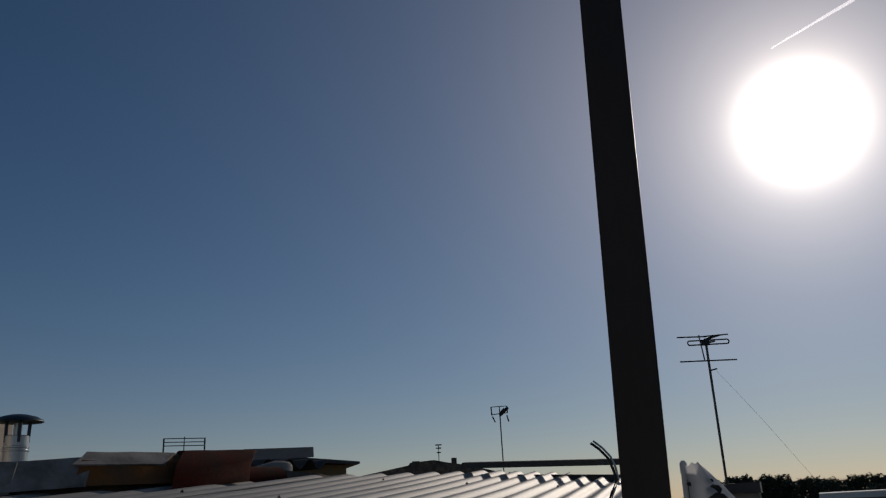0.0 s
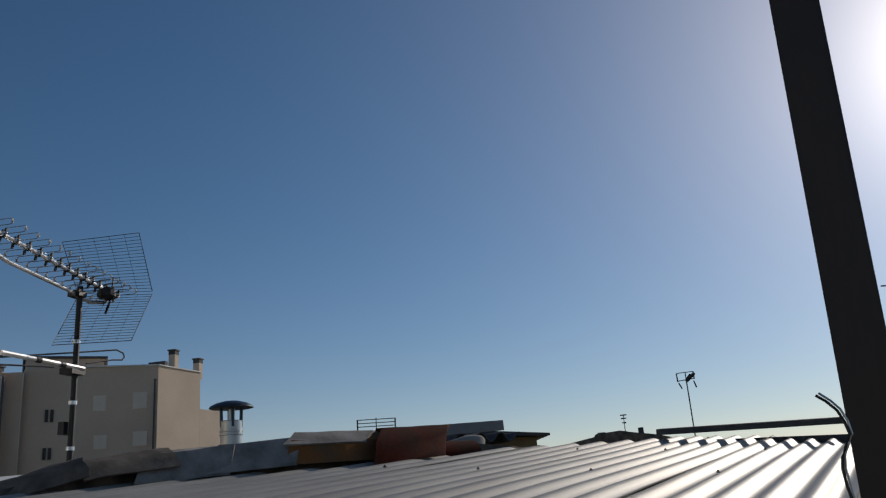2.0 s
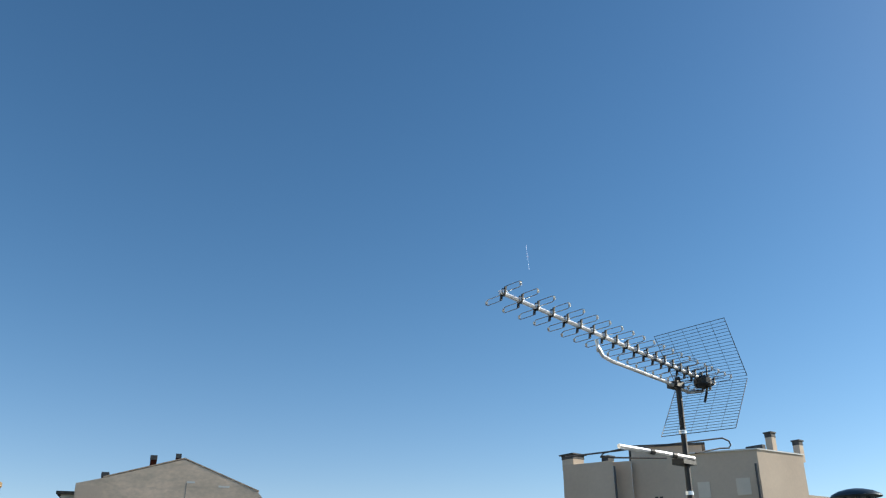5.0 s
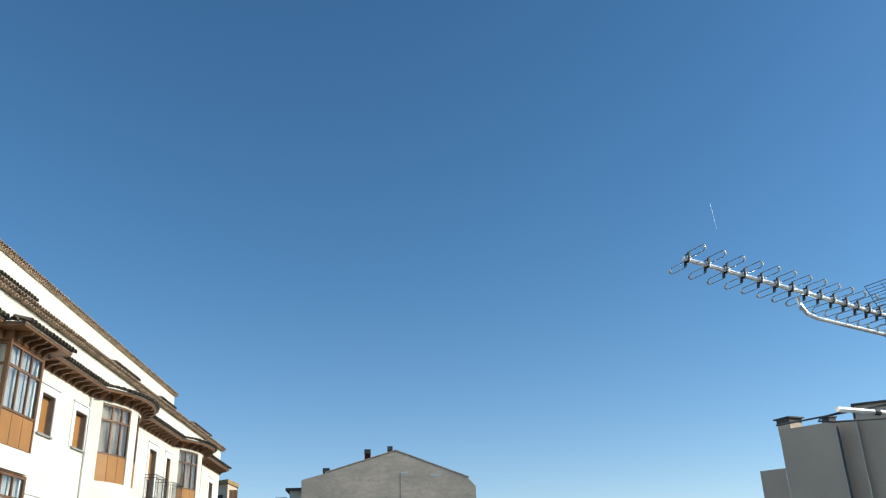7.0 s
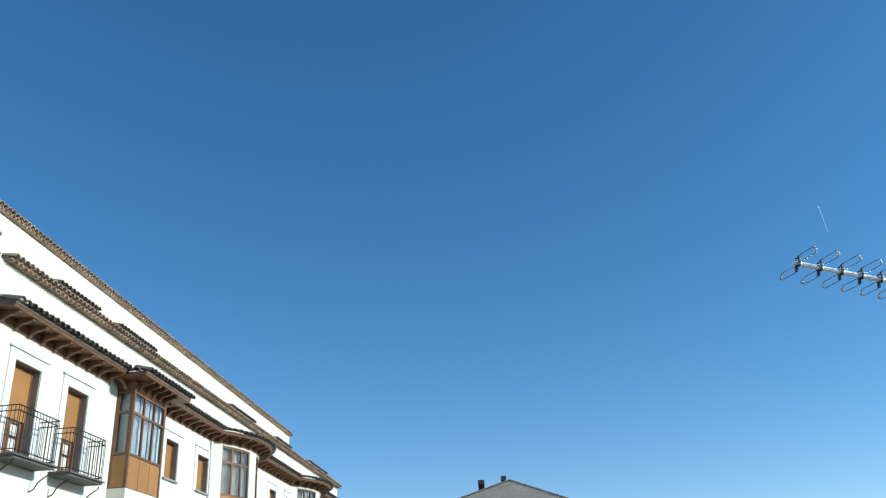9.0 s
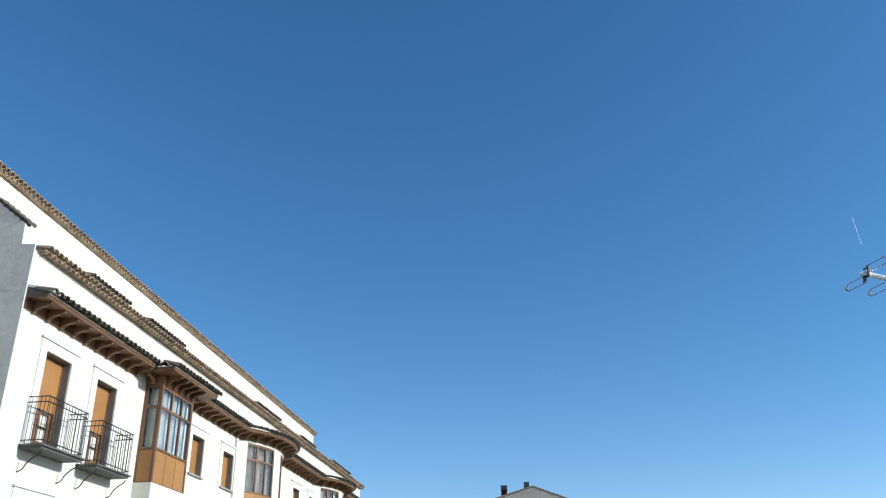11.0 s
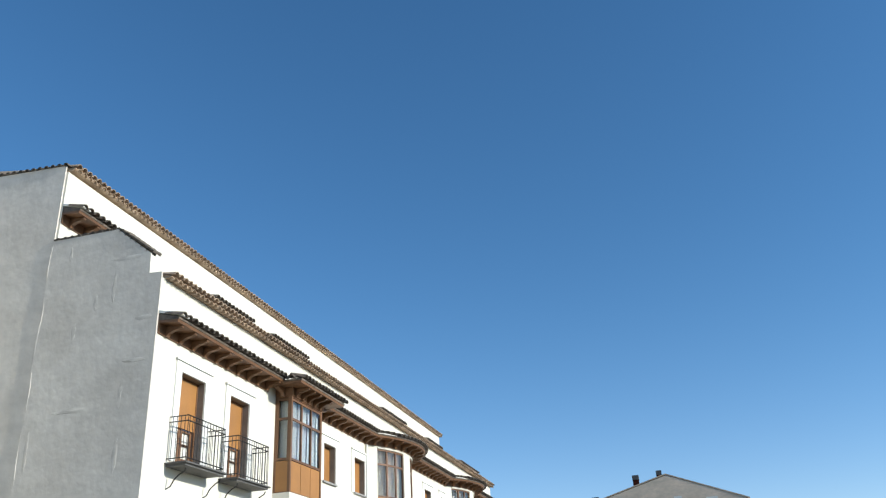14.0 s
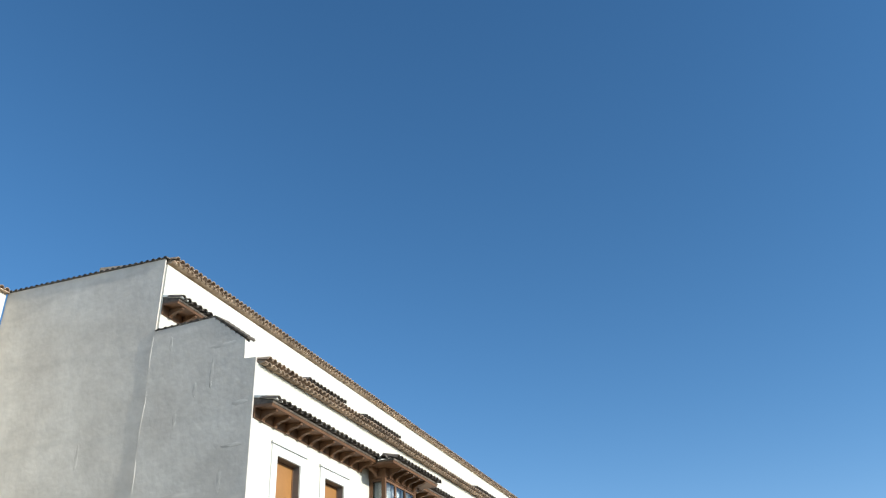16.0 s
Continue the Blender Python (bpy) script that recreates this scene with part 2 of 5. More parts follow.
def box(bm, x0, x1, y0, y1, z0, z1):
    v = [bm.verts.new(p) for p in ((x0, y0, z0), (x1, y0, z0), (x1, y1, z0), (x0, y1, z0), (x0, y0, z1), (x1, y0, z1), (x1, y1, z1), (x0, y1, z1))]
    for f in ((0, 3, 2, 1), (4, 5, 6, 7), (0, 1, 5, 4), (1, 2, 6, 5), (2, 3, 7, 6), (3, 0, 4, 7)):
        bm.faces.new([v[i] for i in f])
    return bm


def boxed(*sizes):
    bm = bmesh.new()
    for s in sizes:
        box(bm, *s)
    return bm


def prism(bm, pts, z0, tops):
    """Walls over a footprint; tops is one height or one a corner."""
    n = len(pts)
    tops = tops if isinstance(tops, (list, tuple)) else [tops] * n
    lo = [bm.verts.new((p[0], p[1], z0)) for p in pts]
    hi = [bm.verts.new((p[0], p[1], t)) for p, t in zip(pts, tops)]
    bm.faces.new(lo[::-1])
    bm.faces.new(hi)
    for i in range(n):
        j = (i + 1) % n
        bm.faces.new((lo[i], lo[j], hi[j], hi[i]))
    return bm


def extrude_profile(bm, prof, axis, a, b):
    """A closed profile of (u, v) drawn from a to b along 'x' (u=y, v=z) or 'y' (u=x, v=z)."""
    def P(u, v, w):
        return (w, u, v) if axis == "x" else (u, w, v)
    A, B = [bm.verts.new(P(u, v, a)) for u, v in prof], [bm.verts.new(P(u, v, b)) for u, v in prof]
    bm.faces.new(A[::-1])
    bm.faces.new(B)
    for i in range(len(prof)):
        j = (i + 1) % len(prof)
        bm.faces.new((A[i], A[j], B[j], B[i]))
    return bm


def tube(bm, pts, r, sides=6, closed=False):
    pts = [Vector(p) for p in pts]
    n, rings = len(pts), []
    for i, p in enumerate(pts):
        a, b = (pts[i - 1], pts[(i + 1) % n]) if closed else (pts[max(i - 1, 0)], pts[min(i + 1, n - 1)])
        d = (b - a).normalized()
        u = d.cross(Vector((0, 0, 1)) if abs(d.z) < 0.95 else Vector((1, 0, 0))).normalized()
        w = d.cross(u)
        rad = r[i] if isinstance(r, (list, tuple)) else r
        rings.append([bm.verts.new(p + rad * (math.cos(t) * u + math.sin(t) * w)) for t in (2 * math.pi * k / sides for k in range(sides))])
    for i in range(n if closed else n - 1):
        A, B = rings[i], rings[(i + 1) % n]
        for k in range(sides):
            bm.faces.new((A[k], A[(k + 1) % sides], B[(k + 1) % sides], B[k]))
    if not closed:
        bm.faces.new(rings[0][::-1])
        bm.faces.new(rings[-1])
    return bm


def tubed(r, *paths, sides=6, closed=False):
    bm = bmesh.new()
    for p in paths:
        tube(bm, p, r, sides, closed)
    return bm


def lathe(bm, prof, sides=24, centre=(0, 0, 0)):
    """(radius, height) pairs turned about the upright through centre."""
    c, rings = Vector(centre), []
    for r, h in prof:
        rings.append([bm.verts.new(c + Vector((r * math.cos(t), r * math.sin(t), h))) for t in (2 * math.pi * k / sides for k in range(sides))])
    for A, B in zip(rings, rings[1:]):
        for k in range(sides):
            bm.faces.new((A[k], A[(k + 1) % sides], B[(k + 1) % sides], B[k]))
    bm.faces.new(rings[0][::-1])
    bm.faces.new(rings[-1])
    return bm


def barrel(bm, length, r0, r1, thick, arc=180, sides=8, rough=0.0):
    """A curved roof tile along +y from 0, open below: radius r0 at the start and r1 at the end."""
    rows = []
    for y, r in ((0, r0), (length, r1)):
        for rad in (r, r - thick):
            rows.append([bm.verts.new((rad * math.sin(t) + rough * random.uniform(-1, 1), y, rad * math.cos(t) + rough * random.uniform(-1, 1)))
                         for t in (radians(arc) * (k / sides - 0.5) for k in range(sides + 1))])
    o0, i0, o1, i1 = rows
    for k in range(sides):
        bm.faces.new((o0[k], o0[k + 1], o1[k + 1], o1[k]))
        bm.faces.new((i0[k + 1], i0[k], i1[k], i1[k + 1]))
        bm.faces.new((o0[k + 1], o0[k], i0[k], i0[k + 1]))
        bm.faces.new((o1[k], o1[k + 1], i1[k + 1], i1[k]))
    for k in (0, sides):
        bm.faces.new((o0[k], o1[k], i1[k], i0[k]))
    return bm


def wall_with_openings(bm, x0, x1, z0, z1, holes, y0, y1):
    """An upright wall between y0 (outer) and y1, with openings (x0, x1, z0, z1) right through it."""
    xs = sorted({x0, x1, *[h[0] for h in holes], *[h[1] for h in holes]})
    zs = sorted({z0, z1, *[h[2] for h in holes], *[h[3] for h in holes]})
    inside = lambda x, z: any(h[0] < x < h[1] and h[2] < z < h[3] for h in holes)
    solid = {(i, k): not inside((xs[i] + xs[i + 1]) / 2, (zs[k] + zs[k + 1]) / 2) for i in range(len(xs) - 1) for k in range(len(zs) - 1)}
    at = {}

    def v(i, k, y):
        if (i, k, y) not in at:
            at[i, k, y] = bm.verts.new((xs[i], y, zs[k]))
        return at[i, k, y]
    for (i, k), s in solid.items():
        if not s:
            continue
        bm.faces.new((v(i, k, y0), v(i + 1, k, y0), v(i + 1, k + 1, y0), v(i, k + 1, y0)))
        bm.faces.new((v(i, k, y1), v(i, k + 1, y1), v(i + 1, k + 1, y1), v(i + 1, k, y1)))
        for di, dk, a, b in ((-1, 0, (i, k), (i, k + 1)), (1, 0, (i + 1, k), (i + 1, k + 1)), (0, -1, (i, k), (i + 1, k)), (0, 1, (i, k + 1), (i + 1, k + 1))):
            if not solid.get((i + di, k + dk), False):
                bm.faces.new((v(*a, y0), v(*b, y0), v(*b, y1), v(*a, y1)))
    return bm


def offset_path(path, out):
    """An open path of (x, y) moved to its right-hand side by out, mitred."""
    res = []
    for i, p in enumerate(path):
        p = Vector(p)
        d0 = (p - Vector(path[i - 1])).normalized() if i else None
        d1 = (Vector(path[i + 1]) - p).normalized() if i < len(path) - 1 else None
        d0, d1 = d0 or d1, d1 or d0
        n0, n1 = Vector((d0.y, -d0.x)), Vector((d1.y, -d1.x))
        n = (n0 + n1)
        n = n / max(n.dot(n0), 0.3)
        res.append(p + n * out)
    return res


def sweep(bm, path, prof):
    """A closed profile of (out, z) swept along a path of (x, y); out is to the right-hand side."""
    rows = []
    for o, z in prof:
        rows.append([bm.verts.new((q.x, q.y, z)) for q in offset_path(path, o)])
    n = len(prof)
    for a in range(n):
        A, B = rows[a], rows[(a + 1) % n]
        for i in range(len(path) - 1):
            bm.faces.new((A[i], A[i + 1], B[i + 1], B[i]))
    bm.faces.new([r[0] for r in rows])
    bm.faces.new([r[-1] for r in rows][::-1])
    return bm


def along(path, step, start=0.0):
    """Points each step along a path of (x, y), with the right-hand normal."""
    out, left = [], start
    for a, b in zip(path, path[1:]):
        a, b = Vector(a), Vector(b)
        d = (b - a).length
        u = (b - a) / d
        while left < d:
            out.append((a + u * left, Vector((u.y, -u.x))))
            left += step
        left -= d
    return out


def polar(az, r, el=0.0):
    a = radians(az)
    return Vector((r * math.sin(a), r * math.cos(a), EYE + r * math.tan(radians(el))))


# ---- ground and terrace ----
bm = bmesh.new()
bmesh.ops.create_circle(bm, cap_ends=True, segments=64, radius=4500)
tagged(part("ground", bm, EARTH), "dry bare earth reaching to the horizon", "ground", kind="structure")
bm = boxed((-3.5, 1.2, -3.5, 1.85, 0.0, 1.4))
bmesh.ops.bevel(bm, geom=bm.edges[:], offset=0.02, segments=1, affect="EDGES")
tagged(part("terrace", bm, CONCRETE), "grey concrete roof terrace", "terrace", kind="structure")

# ---- white building along the street: x runs along its front, y into it ----
S0, D0 = 15.6, 11.0
E_S, E_D = Vector((math.sin(radians(-68.7)), math.cos(radians(-68.7)), 0)), Vector((math.sin(radians(-158.7)), math.cos(radians(-158.7)), 0))
front = Matrix.Translation(S0 * E_S + D0 * E_D + Vector((-0.062, 0.13, 0))) @ pose(0, 0, 0, 0, 0, 158.7)
house = thing("apartment_building", "long white rendered building with brown bay windows and tiled eaves", "building", front)
X = lambda s: s - S0
Y = lambda d: d - D0
H = lambda h: h + EYE + 0.038
END = X(49.7)

TILE = mesh_of(barrel(bmesh.new(), 0.42, 0.092, 0.075, 0.014, 180, 6), "roof_tile", CLAY)
TILE_DARK = mesh_of(barrel(bmesh.new(), 0.42, 0.092, 0.07, 0.014, 180, 6), "roof_tile", DARKCLAY)
TILE_CANOPY = mesh_of(barrel(bmesh.new(), 0.5, 0.105, 0.08, 0.016, 180, 6), "roof_tile", DARKCLAY)


def lay_tiles(parent, path, out, z, pitch, mesh, step=0.2, start=0.05):
    """One row of tiles that hang over the edge out metres from the path, rising into the building."""
    for p, n in along(path, step, start):
        q = p + n * out
        turn = math.degrees(math.atan2(n.x, -n.y))
        jig = random.uniform
        part("roof_tile", mesh, None, parent, at=pose(q.x, q.y, z + jig(-0.008, 0.008), pitch + jig(-2, 2), 0, turn + jig(-2, 2)))


def arc(c, n=18):
    """The front of a bow window, centred at c along the front."""
    pts = []
    for k in range(n + 1):
        t = radians(-36.87 + 73.74 * k / n)
        pts.append((X(c) + 4 * math.sin(t), Y(14.2) - 4 * math.cos(t)))
    return pts


ROW = 3.23
openings = []
DOORS = [(16.75, 17.8), (19.03, 20.05), (36.1, 37.1), (38.7, 39.7)]
WINDOWS = [(25.05, 26.03), (27.72, 28.74), (47.2, 48.1)]
for fl in (0, 1):
    for a, b in DOORS:
        openings.append((X(a), X(b), H(3.9 - fl * ROW), H(5.97 - fl * ROW), "door"))
    for a, b in WINDOWS:
        openings.append((X(a), X(b), H(4.72 - fl * ROW), H(5.91 - fl * ROW), "window"))
bm = wall_with_openings(bmesh.new(), 0.045, END, 0, H(7.95), [o[:4] for o in openings], 0, 0.3)
part("front_wall", bm, WHITE, house, "smooth white rendered front wall")
# end wall and the unseen rear
part("end_wall", boxed((END - 0.3, END, 0.305, 12, 0, H(7.9))), WHITE, house)

# gable end: raw cement render, stepped at the attic
bm = extrude_profile(bmesh.new(), [(0.0, 0), (3.2, 0), (3.2, H(9.42)), (1.35, H(9.42)), (0.35, H(8.62)), (0.33, H(8.1)), (0.0, H(8.08)), (0.0, H(7.95)), (0.0, 0.1)], "x", 0.0, 0.042)
part("gable_wall", bm, CEMENT, house, "bare grey cement gable wall with patches")
bm = extrude_profile(bmesh.new(), [(3.205, 0), (8.95, 0), (8.95, H(11.9)), (3.205, H(11.62))], "x", 0.03, 0.072)
part("gable_wall", bm, CEMENT, house, "bare grey cement gable wall with patches")
ridge = part("gable_coping", boxed((-0.004, 0.3, 3.2, 8.95, H(11.905), H(11.93))), MORTAR, house)
for v in ridge.data.vertices:
    v.co.z -= 0.28 * (1 - (v.co.y - 3.2) / 5.75)
for k in range(29):
    y = 3.2 + 0.2 * k
    part("roof_tile", TILE_DARK, None, ridge, at=pose(0.395, y, H(11.64) + 0.28 * (y - 3.2) / 5.75, -4, 0, 90))
step_cap = part("gable_coping", extrude_profile(bmesh.new(), [(0.3, H(8.63)), (1.34, H(9.43)), (3.19, H(9.43)), (3.19, H(9.47)), (1.32, H(9.47)), (0.28, H(8.67))], "x", -0.004, 0.3), MORTAR, house)
for k in range(9):
    part("roof_tile", TILE_DARK, None, step_cap, at=pose(0.40, 1.45 + 0.2 * k, H(9.44), -4, 0, 90))
for k in range(6):
    part("roof_tile", TILE_DARK, None, step_cap, at=pose(0.40, 0.42 + 0.16 * k, H(8.72) + 0.128 * k, -4, 0, 90))

# trowel marks and patches on the bare render
for y, z, ly, lz in ((1.25, 7.9, 0.05, 0.42), (1.7, 7.55, 0.06, 0.2), (0.5, 6.0, 0.3, 0.05), (0.75, 5.2, 0.05, 0.3), (2.2, 6.9, 0.05, 0.26), (5.1, 6.4, 0.05, 0.35), (1.0, 8.6, 0.45, 0.05), (2.6, 8.95, 0.05, 0.2), (0.35, 7.0, 0.25, 0.06), (2.0, 5.0, 0.5, 0.05), (0.7, 3.9, 0.06, 0.4), (3.0, 4.2, 0.05, 0.5)):
    bm = bmesh.new()
    bmesh.ops.create_icosphere(bm, subdivisions=2, radius=1)
    for v in bm.verts:
        v.co = Vector((v.co.x * 0.007, v.co.y * ly, v.co.z * lz)) + Vector((0, 0.06, 0.06)) * noise.noise(v.co * 1.7 + Vector((y, z, 0)))
    part("plaster_smear", bm, CEMENT, house, at=pose(0.0 if y < 3.2 else 0.03, y, H(z)), smooth=True)
bm = tube(bmesh.new(), [(0.02, 3.2 + 0.03 * math.sin(k * 1.7), H(9.3) - 0.6 * k) for k in range(20)], [0.026 + 0.012 * math.sin(k * 2.3) for k in range(20)], 6)
part("render_joint", bm, CEMENT, house)

# attic wall set back behind a terrace
ATT = Y(14.15)
bm = boxed((0.075, X(50.3), ATT, ATT + 0.3, H(7.5), H(11.45)), (X(50.0), X(50.298), ATT + 0.305, ATT + 6, H(7.5), H(11.45)))
part("attic_wall", bm, WHITE, house, "plain white attic wall set back from the front")
part("terrace_floor", boxed((X(15.9), END, 0.305, ATT - 0.005, H(7.5), H(7.7))), STONE, house)
line = [(0.14, ATT), (X(50.35), ATT)]
eave = part("attic_eave", sweep(bmesh.new(), line, [(0.002, H(11.46)), (0.1, H(11.48)), (0.14, H(11.51)), (0.14, H(11.53)), (-2.5, H(11.95)), (-2.5, H(11.46))]), CLAY, house)
lay_tiles(eave, line, 0.24, H(11.53), 12, TILE)
lay_tiles(eave, line, 0.17, H(11.46), 12, TILE, start=0.15)
eave.matrix_local = pose(-0.067, 0, 0.06, 0, 0.265, 0)

# cornice between front and attic
line = [(0.14, 0.0), (END, 0.0)]
mid = part("front_eave", sweep(bmesh.new(), line, [(0.002, H(7.955)), (0.12, H(7.96)), (0.17, H(7.98)), (0.17, H(8.0)), (-0.5, H(8.2)), (-0.5, H(7.96))]), CLAY, house)
lay_tiles(mid, line, 0.29, H(8.0), 12, TILE)
lay_tiles(mid, line, 0.2, H(7.91), 12, TILE, start=0.15)
for a, b in ((18.6, 20.8), (22.0, 24.6), (31.8, 34.9), (38.2, 40.8), (44.4, 48.6)):
    seg = [(X(a), 0.45), (X(b), 0.45)]
    part("terrace_parapet", boxed((X(a) + 0.03, X(b) - 0.03, 0.47, 0.7, H(7.705), H(8.56))), WHITE, house)
    cap = part("parapet_roof", sweep(bmesh.new(), seg, [(0.08, H(8.56)), (0.08, H(8.59)), (-0.3, H(8.69)), (-0.3, H(8.57))]), DARKCLAY, house)
    lay_tiles(cap, seg, 0.14, H(8.59), 14, TILE_DARK)


# timber canopies
def canopy(path, z, owner, label, spacing=0.55, start=0.3, courses=None):
    top = part("canopy", sweep(bmesh.new(), path, [(0.003, z - 0.30), (0.035, z - 0.30), (0.045, z - 0.06), (0.5, z - 0.09), (0.52, z - 0.03), (0.003, z + 0.0)]), WOOD, owner, label)
    bed = part("tile_bed", sweep(bmesh.new(), path, [(0.003, z + 0.004), (0.53, z - 0.026), (0.54, z + 0.02), (0.003, z + 0.17)]), DARKCLAY, owner)
    for p, n in along(path, spacing, start):
        q = p + n * 0.046
        part("corbel", CORBEL, None, top, at=pose(q.x, q.y, z - 0.064, 0, 0, math.degrees(math.atan2(n.x, -n.y))))
    for course in courses or [path]:
        lay_tiles(bed, course, 0.645, z + 0.025, 15, TILE_CANOPY, 0.235)
    return top


cb = [(0, 0), (0, -0.24), (-0.05, -0.24), (-0.1, -0.17), (-0.2, -0.125), (-0.32, -0.11), (-0.41, -0.07), (-0.42, -0.018)]
BAL = mesh_of(tubed(0.008, [(0, 0, 0), (0, 0, 1.01)], sides=5), "baluster", IRON)
CORBEL = mesh_of(extrude_profile(bmesh.new(), cb, "x", -0.05, 0.05), "corbel", WOOD)
BAY_L, BAY_R, BAY_D = X(21.6), X(23.75), Y(10.49)
front_line = [(0.05, 0.0), (BAY_L - 0.52, 0.0)]
canopy(front_line, H(6.88), house, "brown timber canopy under dark roof tiles")
canopy([(BAY_R + 0.3, 0.0)] + arc(31.4) + arc(41.8) + [(END + 0.1, 0.0)], H(6.88), house, "brown timber canopy that follows the bows")
canopy([(BAY_L, -0.01), (BAY_L, BAY_D), (BAY_R, BAY_D), (BAY_R, -0.01)], H(6.84), house, "brown timber canopy over the square bay", 0.42, 0.25,
       [[(BAY_L, -0.01), (BAY_L, BAY_D - 0.42)], [(BAY_L - 0.5, BAY_D), (BAY_R + 0.5, BAY_D)], [(BAY_R, BAY_D - 0.42), (BAY_R, -0.01)]])
canopy([(0.08, ATT), (X(17.6), ATT)], H(10.26), house, "short brown timber canopy on the attic wall")

for x, y, z, n in ((0.06, 0.0, 6.88, 0.58), (0.09, ATT, 10.26, 0.58)):
    verge = extrude_profile(bmesh.new(), [(y - 0.004, H(z) + 0.19), (y - n, H(z) + 0.045), (y - n - 0.03, H(z) + 0.06), (y - n - 0.01, H(z) + 0.105), (y - 0.004, H(z) + 0.25)], "x", x - 0.02, x + 0.3)
    part("verge", verge, TRIM, house, "grey mortar verge at the end of the canopy tiles")


# windows, doors and balconies of the front
def frame_moulding(a, b, z0, z1, owner, door):
    w, p = 0.24, 0.03
    lo = z0 if door else z0 - 0.02
    bm = boxed((a - w, a - 0.004, -p, -0.002, lo, z1 + w), (b + 0.004, b + w, -p, -0.002, lo, z1 + w), (a - 0.003, b + 0.003, -p, -0.002, z1 + 0.004, z1 + w), (a - w - 0.05, b + w + 0.05, -0.07, -0.002, z1 + w + 0.004, z1 + w + 0.05))
    part("moulding", bm, TRIM, owner)


def slats(a, b, z0, z1, y, n):
    """A closed shutter of n narrow boards with shadow gaps."""
    bm = bmesh.new()
    w = (b - a) / n
    for k in range(n):
        box(bm, a + k * w + 0.004, a + (k + 1) * w - 0.004, y, y + 0.03, z0, z1)
    box(bm, a, b, y + 0.032, y + 0.05, z0, z1)
    return bm


for a, b, z0, z1, sort in openings:
    unit = part("window" if sort == "window" else "balcony_door", boxed((a + 0.002, a + 0.05, 0.17, 0.24, z0 + 0.002, z1 - 0.002), (b - 0.05, b - 0.002, 0.17, 0.24, z0 + 0.002, z1 - 0.002), (a + 0.051, b - 0.051, 0.17, 0.24, z1 - 0.05, z1 - 0.002)), WOOD, house,
                "shuttered window in a white moulding" if sort == "window" else "balcony door with its ochre shutter half down")
    frame_moulding(a, b, z0, z1, unit, sort == "door")
    # thin dark boards added on the right and top reveals as painted shade
    part("reveal_shade", boxed((b - 0.012, b - 0.003, 0.004, 0.168, z0 + 0.003, z1 - 0.003), (a + 0.003, b - 0.013, 0.004, 0.168, z1 - 0.014, z1 - 0.003)), REVEAL_SHADE, unit)
    if sort == "window":
        part("shutter", slats(a + 0.052, b - 0.052, z0 + 0.03, z1 - 0.052, 0.18, 2), SHUTTER, unit)
        part("sill", boxed((a - 0.06, b + 0.06, -0.07, 0.16, z0 - 0.06, z0 - 0.003)), STONE, unit)
    else:
        drop = z0 + 0.42 * (z1 - z0)
        part("shutter", slats(a + 0.052, b - 0.052, drop, z1 - 0.052, 0.18, 1), SHUTTER, unit)
        m = (a + b) / 2
        bm = bmesh.new()
        for u, w in ((a + 0.052, m - 0.01), (m + 0.01, b - 0.052)):
            for r in ((u, u + 0.07, z0, drop), (w - 0.07, w, z0, drop), (u + 0.071, w - 0.071, z0, z0 + 0.2), (u + 0.071, w - 0.071, z0 + 0.5, z0 + 0.54), (u + 0.071, w - 0.071, drop - 0.06, drop - 0.003)):
                box(bm, r[0], r[1], 0.235, 0.275, r[2] + 0.003, r[3])
        part("leaf", bm, WOOD, unit)
        part("curtain", boxed((a + 0.06, b - 0.06, 0.285, 0.295, z0 + 0.01, drop)), CURTAIN, unit)

for fl in (0, 1):
    for a, b in ((16.42, 18.12), (18.72, 20.38), (35.75, 37.5), (38.35, 40.0)):
        z, d = H(3.82 - fl * ROW), -0.52
        bal = part("balcony", boxed((X(a) - 0.03, X(b) + 0.03, d - 0.03, -0.003, z - 0.035, z), (X(a) + 0.02, X(b) - 0.02, d + 0.02, -0.003, z - 0.085, z - 0.036)), SLAB, house, "balcony with a thin slab and dark iron railing")
        hoop = lambda zz, e=0.0: [(X(a) + 0.03 + e, -0.01, zz), (X(a) + 0.03 + e, d + 0.04 + e, zz), (X(b) - 0.03 - e, d + 0.04 + e, zz), (X(b) - 0.03 - e, -0.01, zz)]
        part("handrail", tubed(0.014, hoop(z + 1.02), hoop(z + 0.9), hoop(z + 0.09)), IRON, bal)
        bars = [(X(a) + 0.03, y) for y in (-0.1, -0.2, -0.3, -0.4, -0.48)] + [(X(b) - 0.03, y) for y in (-0.1, -0.2, -0.3, -0.4, -0.48)]
        nb = 13
        bars += [(X(a) + 0.03 + (X(b) - X(a) - 0.06) * (k + 0.5) / nb, d + 0.04) for k in range(nb)]
        for bx, by in bars:
            part("baluster", BAL, None, bal, at=pose(bx, by, z))
        for u in (X(a) + 0.1, X(b) - 0.1):
            part("bracket", tubed(0.015, [(u, -0.01, z - 0.55), (u, -0.12, z - 0.5), (u, -0.2, z - 0.36), (u, -0.32, z - 0.26), (u, -0.44, z - 0.2), (u, -0.47, z - 0.13)]), IRON, bal)


